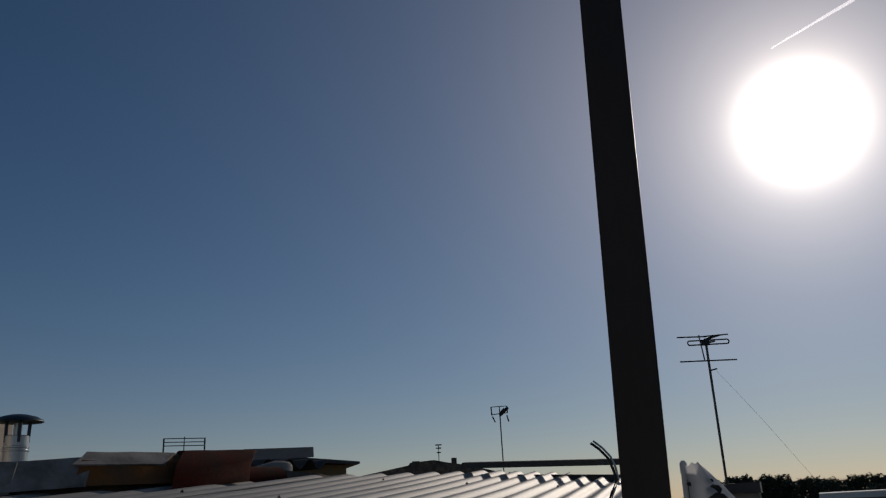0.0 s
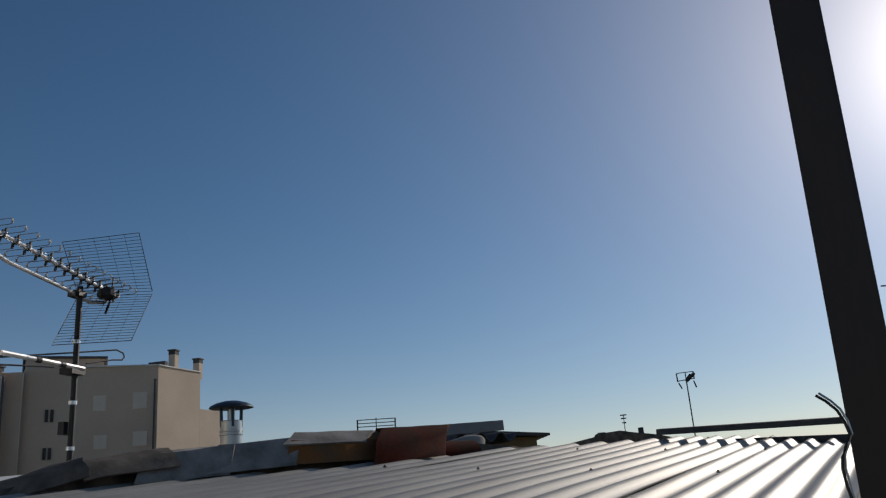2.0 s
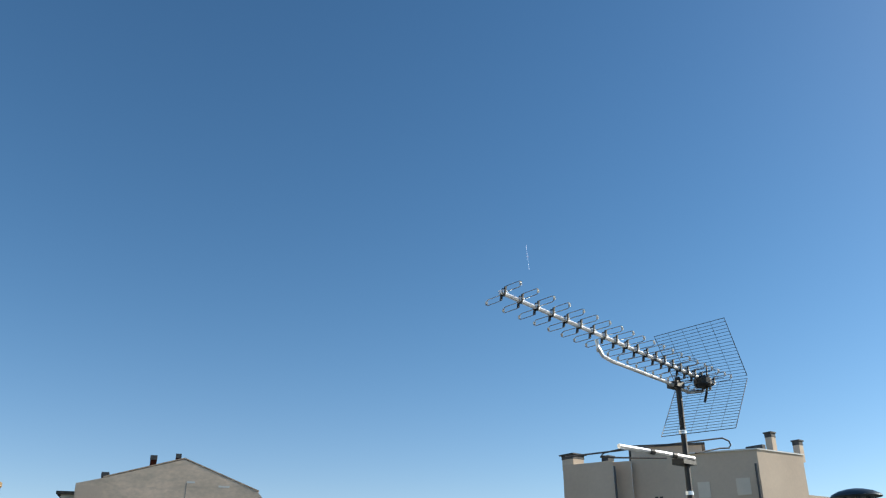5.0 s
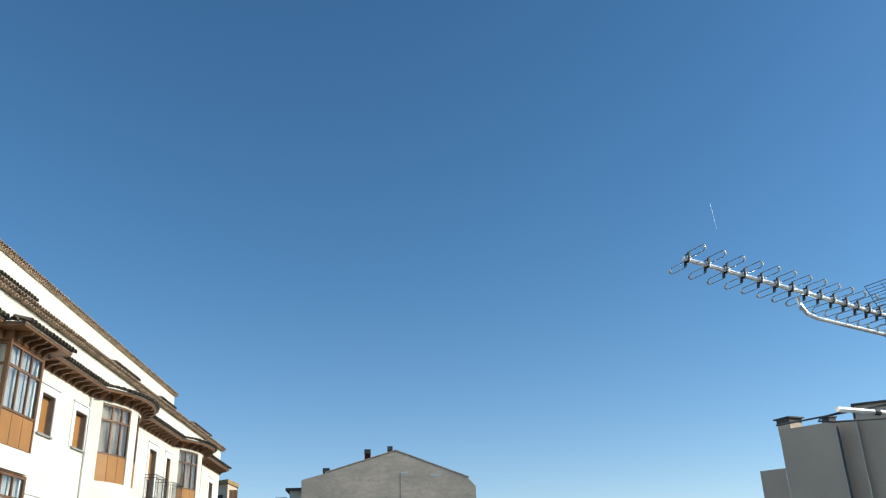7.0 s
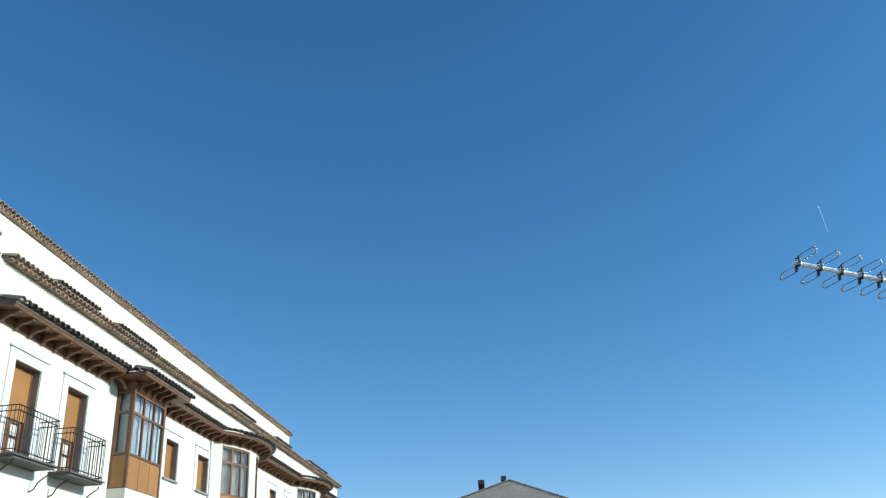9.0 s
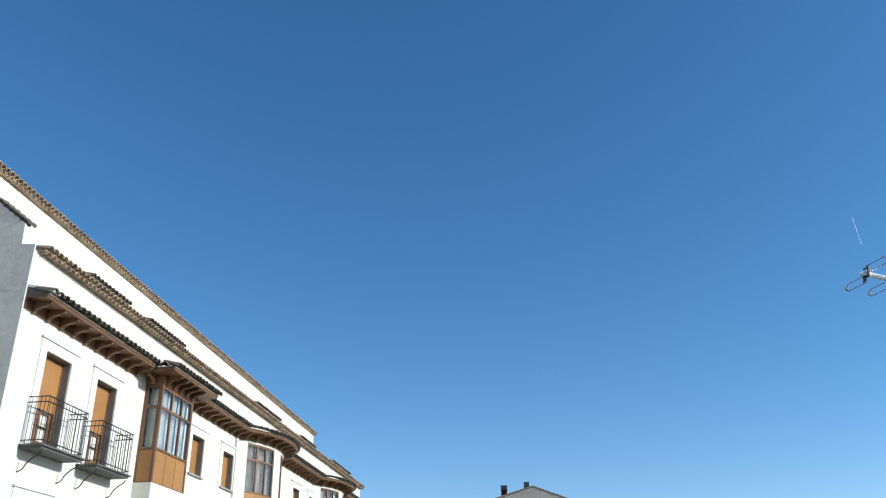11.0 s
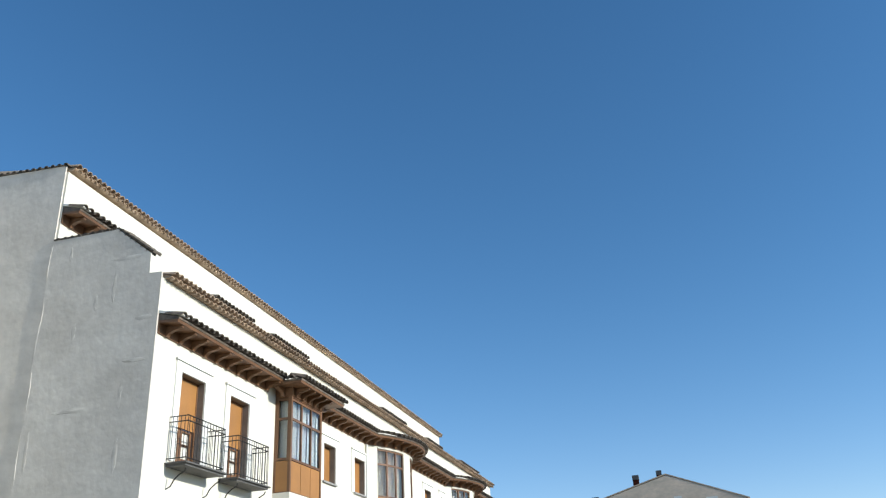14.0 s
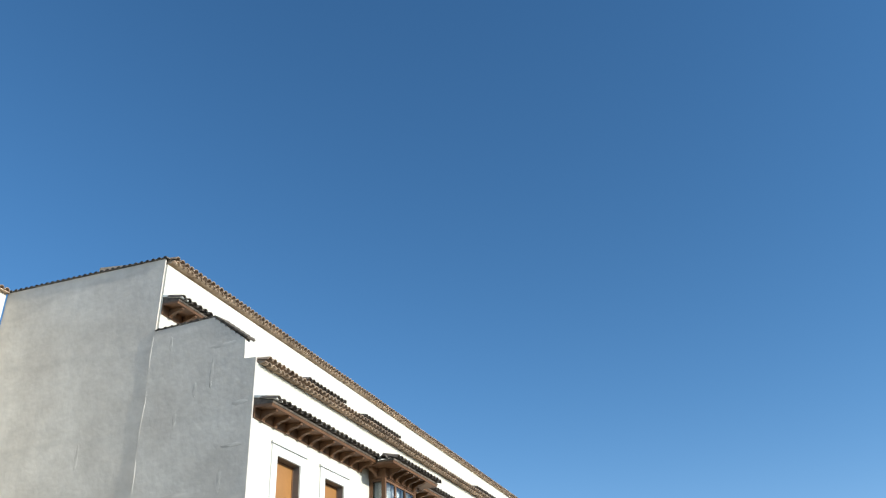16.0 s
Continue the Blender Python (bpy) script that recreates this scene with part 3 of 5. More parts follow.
def glazed(unit, a, b, z0, z1, y, cols, transom, depth=0.06, place=lambda x, y, z: (x, y, z), cloth=CURTAIN):
    """A timber grid of panes between a and b: frame, panes and the curtain behind, bent by place."""
    bm, gl, cu = bmesh.new(), [], bmesh.new()
    w = (b - a) / cols

    def bent(x0, x1, y0, y1, q0, q1):
        t = boxed((x0, x1, y0, y1, q0, q1))
        for v in t.verts:
            v.co = place(*v.co)
        return t
    def add(*r):
        t = bent(*r)
        me = bpy.data.meshes.new("tmp")
        t.to_mesh(me)
        t.free()
        bm.from_mesh(me)
        bpy.data.meshes.remove(me)
    for k in range(cols + 1):
        x = a + k * w
        add(max(x - 0.035, a), min(x + 0.035, b), y, y + depth, z0, z1)
    for k in range(cols):
        x0, x1 = a + k * w + (0.036 if k else 0.036), a + (k + 1) * w - 0.036
        for q0, q1 in ((z0, z0 + 0.06), (transom - 0.035, transom + 0.035), (z1 - 0.06, z1)):
            add(x0, x1, y + 0.003, y + depth - 0.003, q0, q1)
        part("pane", bent(x0 - 0.002, x1 + 0.002, y + 0.025, y + 0.031, z0 + 0.055, transom - 0.03), GLASS, unit)
        part("pane", bent(x0 - 0.002, x1 + 0.002, y + 0.025, y + 0.031, transom + 0.03, z1 - 0.055), GLASS, unit)
        part("curtain", bent(x0 - 0.01, x1 + 0.01, y + 0.16, y + 0.17, z0, z1), cloth, unit)
    part("sash", bm, WOOD, unit)


# the square bay: one timber box above the other, a white band between
for fl in (0, 1):
    zt, zw, zb = H(6.5 - fl * 3.28), H(4.74 - fl * 3.28), H(3.86 - fl * 3.28)
    bay = part("bay_window", boxed((BAY_L + 0.05, BAY_R - 0.05, BAY_D + 0.3, -0.005, zb + 0.02, zb + 0.06)), WOOD, house, "square timber bay window over panelled base")
    bm = boxed((BAY_L, BAY_R, BAY_D, -0.003, zb, zb + 0.02), (BAY_L, BAY_L + 0.08, BAY_D, BAY_D + 0.08, zb + 0.021, zt), (BAY_R - 0.08, BAY_R, BAY_D, BAY_D + 0.08, zb + 0.021, zt), (BAY_L, BAY_L + 0.06, -0.07, -0.003, zb + 0.021, zt), (BAY_R - 0.06, BAY_R, -0.07, -0.003, zb + 0.021, zt))
    box(bm, BAY_L, BAY_R, BAY_D + 0.0, -0.003, zt + 0.001, zt + (0.1 if fl == 0 else 0.02))
    part("bay_frame", bm, WOOD, bay)
    for k in range(3):
        w = (BAY_R - BAY_L - 0.16) / 3
        u = BAY_L + 0.08 + k * w
        part("panel", boxed((u + 0.012, u + w - 0.012, BAY_D + 0.02, BAY_D + 0.06, zb + 0.022, zw - 0.02)), SHUTTER, bay)
    part("panel", boxed((BAY_L + 0.02, BAY_L + 0.06, BAY_D + 0.081, -0.071, zb + 0.022, zw - 0.02)), SHUTTER, bay)
    part("panel", boxed((BAY_R - 0.06, BAY_R - 0.02, BAY_D + 0.081, -0.071, zb + 0.022, zw - 0.02)), SHUTTER, bay)
    glazed(bay, BAY_L + 0.081, BAY_R - 0.081, zw, zt - 0.01, BAY_D + 0.01, 3, zw + 0.66 * (zt - zw))
    turn = lambda x, y, z: (BAY_L + 0.01 + y, -x, z)
    glazed(bay, 0.075, -BAY_D - 0.085, zw, zt - 0.01, 0.0, 1, zw + 0.66 * (zt - zw), place=turn)
    turn = lambda x, y, z: (BAY_R - 0.01 - y, -x, z)
    glazed(bay, 0.075, -BAY_D - 0.085, zw, zt - 0.01, 0.0, 1, zw + 0.66 * (zt - zw), place=turn)
part("bay_band", boxed((BAY_L - 0.01, BAY_R + 0.01, BAY_D - 0.01, -0.003, H(3.28), H(3.855))), WHITE, house, "white rendered band between the bays")
part("bay_base", boxed((BAY_L - 0.01, BAY_R + 0.01, BAY_D - 0.01, -0.003, 0, H(3.86 - 3.28) - 0.005)), WHITE, house)

# the two bows: white rendered drums with two tall windows in each
for c in (31.4, 41.8):
    bow = part("bow_window", boxed((X(c) - 2, X(c) + 2, -0.3, -0.01, H(6.5), H(6.55))), WHITE, house, "rounded white bow with tall timber windows")
    spots = [(-30.0, -6.5), (4.0, 27.5)]
    cuts = [-36.8, -30.0, -24.1, -18.25, -12.4, -6.5, -1.2, 4.0, 9.9, 15.75, 21.6, 27.5, 36.8]
    round_ = lambda t, r, z: (X(c) + r * math.sin(radians(t)), Y(14.2) - r * math.cos(radians(t)), z)
    bands = [(0.0, H(0.6), False), (H(0.6), H(3.24), True), (H(3.24), H(3.84), False), (H(3.84), H(6.5), True), (H(6.5), H(7.0), False)]
    bm = bmesh.new()
    for t0, t1 in zip(cuts, cuts[1:]):
        for z0, z1, glass_row in bands:
            if glass_row and any(s0 <= (t0 + t1) / 2 <= s1 for s0, s1 in spots):
                continue
            v = [bm.verts.new(round_(t, r, z)) for r in (4.0, 3.8) for z in (z0, z1) for t in (t0, t1)]
            for f in ((0, 1, 3, 2), (4, 6, 7, 5), (0, 2, 6, 4), (1, 5, 7, 3), (0, 4, 5, 1), (2, 3, 7, 6)):
                bm.faces.new([v[i] for i in f])
    bmesh.ops.remove_doubles(bm, verts=bm.verts, dist=0.001)
    part("drum", bm, WHITE, bow)
    for fl in (0, 1):
        for s0, s1 in spots:
            wrap = lambda x, y, z: round_(x, 3.96 - y, z)
            k = radians(1) * 4
            lay = lambda x, y, z: wrap(s0 + x / k, y, z)
            span = (s1 - s0) * k
            zb, zw, zt = H(3.845 - fl * 3.26), H(4.76 - fl * 3.26), H(6.495 - fl * 3.26)
            glazed(bow, 0.003, span - 0.003, zw, zt, 0.0, 3, zw + 0.68 * (zt - zw), place=lay, cloth=STREET_TONE)
            bm = bmesh.new()
            for q in range(3):
                t = boxed((span * q / 3 + 0.01, span * (q + 1) / 3 - 0.01, 0.0, 0.05, zb, zw - 0.005))
                for v in t.verts:
                    v.co = lay(*v.co)
                me = bpy.data.meshes.new("tmp")
                t.to_mesh(me)
                t.free()
                bm.from_mesh(me)
                bpy.data.meshes.remove(me)
            part("panel", bm, SHUTTER, bow)
    part("rainwater_pipe", tubed(0.045, [(X(c) - 2.55, -0.06, 0.0), (X(c) - 2.55, -0.06, H(6.55))], sides=10), TRIM, house) if c < 35 else None

# rear wing that turns towards the sun
wing = thing("rear_wing", "white rendered rear wing with a tiled edge", "building", front)
part("wall", boxed((X(3.0), -0.02, 8.95, 16.0, 0, H(11.86))), WHITE, wing)
line = [(X(3.0), 8.95), (0.0, 8.95)]
cap = part("roof", sweep(bmesh.new(), line, [(0.12, H(11.865)), (0.12, H(11.89)), (-6.5, H(12.4)), (-6.5, H(11.865))]), CLAY, wing)
lay_tiles(cap, line, 0.16, H(11.89), 8, TILE)

# ---- corrugated lean-to roof beside the terrace: u runs up the slope, v across to the left, w up ----
ROOF = Matrix(((0.2623, -0.9629, 0.0642, 0), (0.9621, 0.2557, -0.0949, 0), (0.075, 0.0867, 0.9934, EYE), (0, 0, 0, 1)))
PITCH = 0.177


def roof_end(v):
    """How far up the slope the sheets reach, v metres across: a straight top, then a slanting valley."""
    for (v0, u0), (v1, u1) in zip(((-1, 9.0), (1.9, 8.6), (2.75, 7.3), (3.0, 6.8), (3.55, 4.6), (4.49, 3.3), (5.3, 1.9)), ((1.9, 8.6), (2.75, 7.3), (3.0, 6.8), (3.55, 4.6), (4.49, 3.3), (5.3, 1.9), (6, 1.7))):
        if v <= v1:
            return u0 + (u1 - u0) * (v - v0) / (v1 - v0)
    return 1.7


def sheet(v0, waves, u0, u1, lift):
    bm, n, rows = bmesh.new(), waves * 10, []
    for k in range(n + 1):
        v = v0 + PITCH * k / 10
        w = -0.465 + lift + 0.022 * math.cos(2 * math.pi * v / PITCH)
        end = min(u1, roof_end(v))
        begin = min(u0, end - 0.05)
        sag = lambda u: 0.006 * math.sin(1.3 * u + 2 * v0)
        rows.append([bm.verts.new((u, v, w + sag(u) + d)) for d in (0, -0.007) for u in (begin, begin + (end - begin) * 0.33, begin + (end - begin) * 0.66, end)])
    for A, B in zip(rows, rows[1:]):
        for i in range(3):
            bm.faces.new((A[i], A[i + 1], B[i + 1], B[i]))
            bm.faces.new((A[i + 5], A[i + 4], B[i + 4], B[i + 5]))
        bm.faces.new((A[0], B[0], B[4], A[4]))
        bm.faces.new((A[3], A[7], B[7], B[3]))
    for r in (rows[0], rows[-1]):
        for i in range(3):
            bm.faces.new((r[i], r[i + 4], r[i + 5], r[i + 1]))
    return bm


shed = thing("lean_to", "low lean-to under pale weathered corrugated sheets", "shed", ROOF)
for k in range(6):
    v0 = 0.185 + k * 5 * PITCH
    part("roof_sheet", sheet(v0, 5, 1.75 if v0 < 3.5 else 1.4, 12, 0.006 * (k % 2)), SHEET, shed, smooth=True)
# fixing bolts with their washers
BOLT = mesh_of(lathe(bmesh.new(), [(0.012, 0), (0.013, 0.004), (0.006, 0.006), (0.006, 0.012), (0.002, 0.014)], 8), "bolt", PLASTIC)
for k in range(1, 27, 4):
    v = PITCH * k
    for u in (2.6, 4.78, 6.6, 8.2):
        if u < roof_end(v) - 0.3 and v < 4.6:
            part("bolt", BOLT, None, shed, at=pose(u + random.uniform(-0.05, 0.05), v, -0.438))
# ridge flashing at the top edge
bm = boxed((8.0, 8.18, 0.42, 2.02, -0.40, -0.345))
for v in bm.verts:
    v.co.z += 0.09 * (2.02 - v.co.y) / 1.6
# dark strip added in place of the shaded gap under the cap
gap_strip = boxed((8.36, 8.4, 0.3, 1.72, -0.56, -0.475))
for v in gap_strip.verts:
    v.co.z += 0.06 * (2.02 - v.co.y) / 1.6 if v.co.z > -0.5 else 0
part("gap_shade_strip", gap_strip, GREY, shed)
part("ridge_cap", bm, GREY, shed, "dark flat cap along the top of the sheets")
# pale flashing that runs on beyond the low end of the sheets, with a dark torn joint along it
strip = bmesh.new()
lower, upper = [(2.0, 4.86), (2.7, 4.86), (3.4, 4.78), (3.62, 4.72)], [(2.05, 5.36), (2.8, 5.42), (3.6, 5.36), (4.0, 5.30)]
ring = [strip.verts.new((u, v, -0.438 + d)) for d in (0, -0.01) for u, v in lower + upper[::-1]]
strip.faces.new(ring[:8])
strip.faces.new(ring[8:][::-1])
for k in range(8):
    strip.faces.new((ring[k], ring[(k + 1) % 8], ring[8 + (k + 1) % 8], ring[8 + k]))
part("flashing", strip, TRIM, shed, "pale flashing beyond the sheets")
part("joint", tube(bmesh.new(), [(2.1 + 0.16 * k, 4.84 - 0.006 * k + 0.012 * math.sin(2.7 * k), -0.433) for k in range(10)], [0.006 + 0.006 * abs(math.sin(1.9 * k)) for k in range(10)], 5), MORTAR, shed, "dark torn sealant joint")
# walls under the sheets
poly = [(1.9, 0.15), (8.2, 0.15), (8.2, 1.8), (6.7, 2.8), (4.4, 3.5), (3.1, 4.4), (1.9, 5.1)]
base = [ROOF @ Vector((u, v, -0.53)) for u, v in poly]
bm = prism(bmesh.new(), [(p.x, p.y) for p in base], 0.0, [p.z for p in base])
bm.transform(ROOF.inverted())
part("wall", bm, CONCRETE, shed)

# ---- wall with ridge tiles and mortar beyond the sheets ----
LINE = [(-3.55, 3.75), (-3.21, 4.30), (-2.97, 4.75), (-2.68, 5.14), (-2.32, 5.55), (-1.98, 6.09), (-1.58, 6.74), (-1.15, 7.6), (-0.8, 9.6)]
wall = thing("party_wall", "old rendered party wall topped with ridge tiles", "wall")
outer = [(x - 0.26, y + 0.16) for x, y in LINE]
tops = [3.12, 3.24, 3.28, 3.30, 3.32, 3.36, 3.40, 3.36, 3.3]
bm = prism(bmesh.new(), LINE + outer[::-1], 0.0, tops + tops[::-1])
bmesh.ops.triangulate(bm, faces=[f for f in bm.faces if len(f.verts) > 4])
part("wall", bm, MORTAR, wall)


def ridge_tile(name, p, q, z0, z1, r0, r1, mat, label, sides=10, lumps=0.0, arc=200, roll=0, thick=0.016, skew=0.0):
    """A ridge tile from p to q (x, y), its crest at z0 and z1; skew slants its ends."""
    a, b = Vector((*p, z0)), Vector((*q, z1))
    bm = barrel(bmesh.new(), (b - a).length, r0, r1, thick, arc, sides)
    for _ in range(2):
        bmesh.ops.subdivide_edges(bm, edges=[e for e in bm.edges if e.calc_length() > 0.09], cuts=1)
    for v in bm.verts:
        v.co.y -= skew * max(0.0, v.co.x)
        v.co += lumps * noise.noise_vector(v.co * 9 + Vector((*p, 3))) + 0.003 * noise.noise_vector(v.co * 30)
    d = b - a
    rot = d.to_track_quat("Y", "Z").to_matrix().to_4x4()
    ob = part(name, bm, mat, at=Matrix.Translation(a - Vector((0, 0, (r0 + r1) / 2))) @ rot @ pose(0, 0, 0, 0, roll, 0), smooth=True)
    return tagged(ob, label, "roof tile", "tiles on the party wall")


ridge_tile("ridge_tile", (-3.66, 3.94), (-3.17, 4.42), 3.19, 3.325, 0.13, 0.18, MORTAR, "crumbling mortar-covered tile at the end of the wall", lumps=0.022, arc=150, sides=5)
ridge_tile("ridge_tile", (-3.22, 4.37), (-2.92, 4.86), 3.332, 3.392, 0.185, 0.20, MORTAR, "ridge tile buried under mossy mortar", lumps=0.016, arc=140, sides=5)
ridge_tile("ridge_tile", (-2.98, 4.78), (-2.62, 5.27), 3.388, 3.424, 0.20, 0.215, LICHEN, "ridge tile with a grey mortar skin", lumps=0.010, arc=176, sides=3, roll=4, thick=0.03, skew=0.9)
ridge_tile("ridge_tile", (-2.66, 5.22), (-2.27, 5.70), 3.430, 3.462, 0.22, 0.235, LICHEN, "pale grey weathered ridge tile", lumps=0.006, arc=174, sides=3, roll=-2, thick=0.032, skew=1.2)
ridge_tile("ridge_tile", (-2.32, 5.66), (-1.93, 6.19), 3.478, 3.497, 0.222, 0.21, LICHEN, "grey lichened skin over an orange tile", lumps=0.010, arc=118, sides=3, roll=-4, skew=1.45)
ridge_tile("ridge_tile", (-2.32, 5.66), (-1.86, 6.27), 3.468, 3.484, 0.215, 0.195, ORANGE, "orange ridge tile, grey with lichen on top", lumps=0.006, arc=186, sides=4, skew=1.3)
ridge_tile("ridge_tile", (-1.90, 6.18), (-1.54, 6.82), 3.500, 3.552, 0.262, 0.245, REDCLAY, "dark red ridge tile set askew", lumps=0.006, arc=170, sides=5, roll=6, thick=0.026, skew=1.35)
ridge_tile("ridge_tile", (-1.70, 6.50), (-1.40, 7.00), 3.385, 3.41, 0.13, 0.125, REDCLAY, "small clay tile pushed under the red one", lumps=0.004)

# loose board over a piece of corrugated sheet, and the ochre hut behind
tagged(part("board", boxed((-0.42, 0.42, -0.02, 0.02, -0.05, 0.05)), STONE, at=Matrix.Translation((-1.62, 8.15, 3.59)) @ pose(0, 0, 0, 0, -3, 52)), "grey weathered board lying across loose sheets", "board")
bm, rows = bmesh.new(), []
for k in range(41):
    v = 1.0 * k / 40
    rows.append([bm.verts.new((v, y, 0.045 * math.cos(v * 2 * math.pi / 0.25) + d)) for y in (0, 0.6) for d in (0, -0.012)])
for A, B in zip(rows, rows[1:]):
    for i, j in ((0, 2), (3, 1), (1, 0), (2, 3)):
        bm.faces.new((A[i], A[j], B[j], B[i]))
for r in (rows[0], rows[-1]):
    bm.faces.new((r[0], r[1], r[3], r[2]))
tagged(part("corrugated_sheet", bm, GREY, at=Matrix.Translation((-1.9, 8.0, 3.51)) @ pose(0, 0, 0, 0, 0, 48)), "short broken piece of dark corrugated sheet", "roof sheet")
hut = thing("hut", "small ochre hut under a thin overhanging slab", "hut")
part("wall", prism(bmesh.new(), [(-1.95, 8.6), (-1.16, 9.55), (-1.6, 11.0), (-2.8, 10.6)], 0, 3.53), YELLOW, hut)
part("roof", prism(bmesh.new(), [(-1.75, 8.55), (-1.0, 9.5), (-1.5, 11.2), (-2.9, 10.7)], 3.535, [3.60, 3.56, 3.57, 3.62]), GREY, hut)
lump = bmesh.new()
bmesh.ops.create_icosphere(lump, subdivisions=3, radius=0.15)
for v in lump.verts:
    v.co = Vector((v.co.x * 1.5, v.co.y * 0.7, v.co.z * 0.7)) + 0.05 * noise.noise_vector(v.co * 5)
tagged(part("mortar_lump", lump, CONCRETE, at=pose(-1.56, 7.6, 3.385, 0, 0, 50), smooth=True), "pale lump of mortar between tiles and hut", "mortar")

# ---- flue with its cowl ----
flue = thing("flue", "stainless stove flue with a dark domed cowl", "chimney", pose(-3.10, 6.06, 2.9))
part("pipe", lathe(bmesh.new(), [(0.083, 0), (0.083, 0.745), (0.077, 0.75)], 28), STEEL, flue, smooth=False)
for z in (0.66, 0.635):
    part("collar", lathe(bmesh.new(), [(0.084, z), (0.091, z + 0.003), (0.091, z + 0.012), (0.084, z + 0.015)], 28), STEEL, flue)
part("cowl", lathe(bmesh.new(), [(0.165, 0.845), (0.172, 0.848), (0.165, 0.862), (0.12, 0.885), (0.06, 0.90), (0.005, 0.905)], 32), SLATE, flue, "dark blue-grey domed cowl", smooth=True)
for k in range(4):
    t = radians(35 + 90 * k)
    x, y = 0.074 * math.cos(t), 0.074 * math.sin(t)
    part("strut", tubed(0.014, [(x, y, 0.70), (x * 1.05, y * 1.05, 0.85)], sides=4), SLATE, flue)
part("baffle", lathe(bmesh.new(), [(0.03, 0.7), (0.03, 0.84)], 12), STEEL, flue)

# ---- post at the terrace edge, with a cable and a plastic sleeve behind it ----
post = thing("post", "dark brown square post, backlit, glossy along one edge", "post", pose(0.783, 3.407, 0, 0, 0.98, -14))
bm = boxed((-0.092, 0.092, -0.092, 0.092, 0, 6.6))
bmesh.ops.bevel(bm, geom=[e for e in bm.edges if abs(e.verts[0].co.z - e.verts[1].co.z) > 1], offset=0.006, segments=2, affect="EDGES")
part("shaft", bm, POST, post)
part("base_plate", boxed((-0.13, 0.13, -0.13, 0.13, 0, 0.015)), POST, post)
cable = thing("cable", "two stiff twisted cables with bare bent ends", "cable", pose(-0.038, 0, 0.004))
part("strand", tubed(0.005, [(0.578, 2.821, 3.200), (0.604, 2.816, 3.179), (0.629, 2.811, 3.149), (0.642, 2.808, 3.114), (0.650, 2.806, 3.078), (0.632, 2.810, 3.040), (0.618, 2.813, 3.010), (0.613, 2.814, 2.979), (0.616, 2.813, 2.925), (0.626, 2.811, 2.865)]), PLASTIC, cable)
# second strand made bright metal to imitate the sunlit side of the cable
part("strand", tubed(0.004, [(0.589, 2.829, 3.207), (0.617, 2.823, 3.182), (0.640, 2.818, 3.153), (0.653, 2.815, 3.117), (0.658, 2.814, 3.077), (0.641, 2.818, 3.043), (0.627, 2.821, 3.013), (0.623, 2.822, 2.978), (0.628, 2.821, 2.924), (0.635, 2.819, 2.864)]), ALU, cable, "strand in bright metal that stands for sunlight on the cable")
sleeve, rings = bmesh.new(), []
for k in range(26):
    dz = 0.02 * k
    r = 0.027 + 0.384 * min(dz, 0.24)
    rings.append([sleeve.verts.new((0.48 * dz + r * math.cos(t) * (1 + 0.07 * math.sin(5 * t + 0.6 * k)), r * math.sin(t), -dz + 0.012 * math.cos(t + 1) + 0.004 * math.sin(7 * t + k))) for t in (2 * math.pi * j / 28 for j in range(28))])
for A, B in zip(rings, rings[1:]):
    for j in range(28):
        sleeve.faces.new((A[j], A[(j + 1) % 28], B[(j + 1) % 28], B[j]))
sleeve_ob = thing("plastic_sleeve", "crumpled white plastic sleeve tied over a pipe end", "plastic sleeve", pose(0.932, 3.059, 3.122, 0, 0, -14))
part("film", sleeve, FILM, sleeve_ob, smooth=True)
part("stub", lathe(bmesh.new(), [(0.022, -3.05), (0.022, -0.02)], 12), GREY, sleeve_ob)
pipe_ob = thing("white_pipe", "thin white plastic pipe standing beside the post", "pipe", pose(0.872, 3.07, 0, 0, 0.6, 0))
part("tube", lathe(bmesh.new(), [(0.011, 0), (0.011, 3.10), (0.013, 3.102), (0.013, 3.135), (0.006, 3.145)], 14), TRIM, pipe_ob, smooth=True)
# flat black lumps set as dark patches on the film
for dx, dz, s in ((-0.012, 0.06, 0.012), (0.05, 0.055, 0.014), (0.062, 0.085, 0.022), (0.07, 0.12, 0.028), (0.045, 0.135, 0.024), (0.115, 0.125, 0.012)):
    r = 0.027 + 0.384 * dz
    off = max(-0.9, min(0.9, (dx - 0.48 * dz) / r))
    t = bmesh.new()
    bmesh.ops.create_icosphere(t, subdivisions=2, radius=s)
    for v in t.verts:
        v.co = Vector((v.co.x * 1.3, v.co.y * 0.3, v.co.z * 0.8)) + 0.35 * s * noise.noise_vector(v.co * 50 + Vector((dx, dz, 0)))
    part("film_patch", t, PLASTIC, sleeve_ob, "dark patch on the film", at=Matrix.Translation((0.48 * dz + r * off, -r * math.sqrt(1 - off * off) * 1.0, -dz)))

# ---- television aerial on its mast ----
yagi = thing("tv_aerial", "long multi-element television aerial with a mesh corner reflector", "aerial", pose(-3.556, 4.77, 3.1))
A0 = Vector((-3.556, 4.77, 3.1))
tip, rear = Vector((-3.555, 3.146, 4.765)) - A0, Vector((-3.478, 5.011, 4.494)) - A0
part("mast", tubed(0.02, [(0, 0, 0), (0.005, 0.004, 1.40)], sides=10), IRON, yagi)
for z in (0.33, 0.62, 1.02):
    part("mast_clamp", lathe(bmesh.new(), [(0.026, z - 0.012), (0.026, z + 0.012)], 10), ALU, yagi)
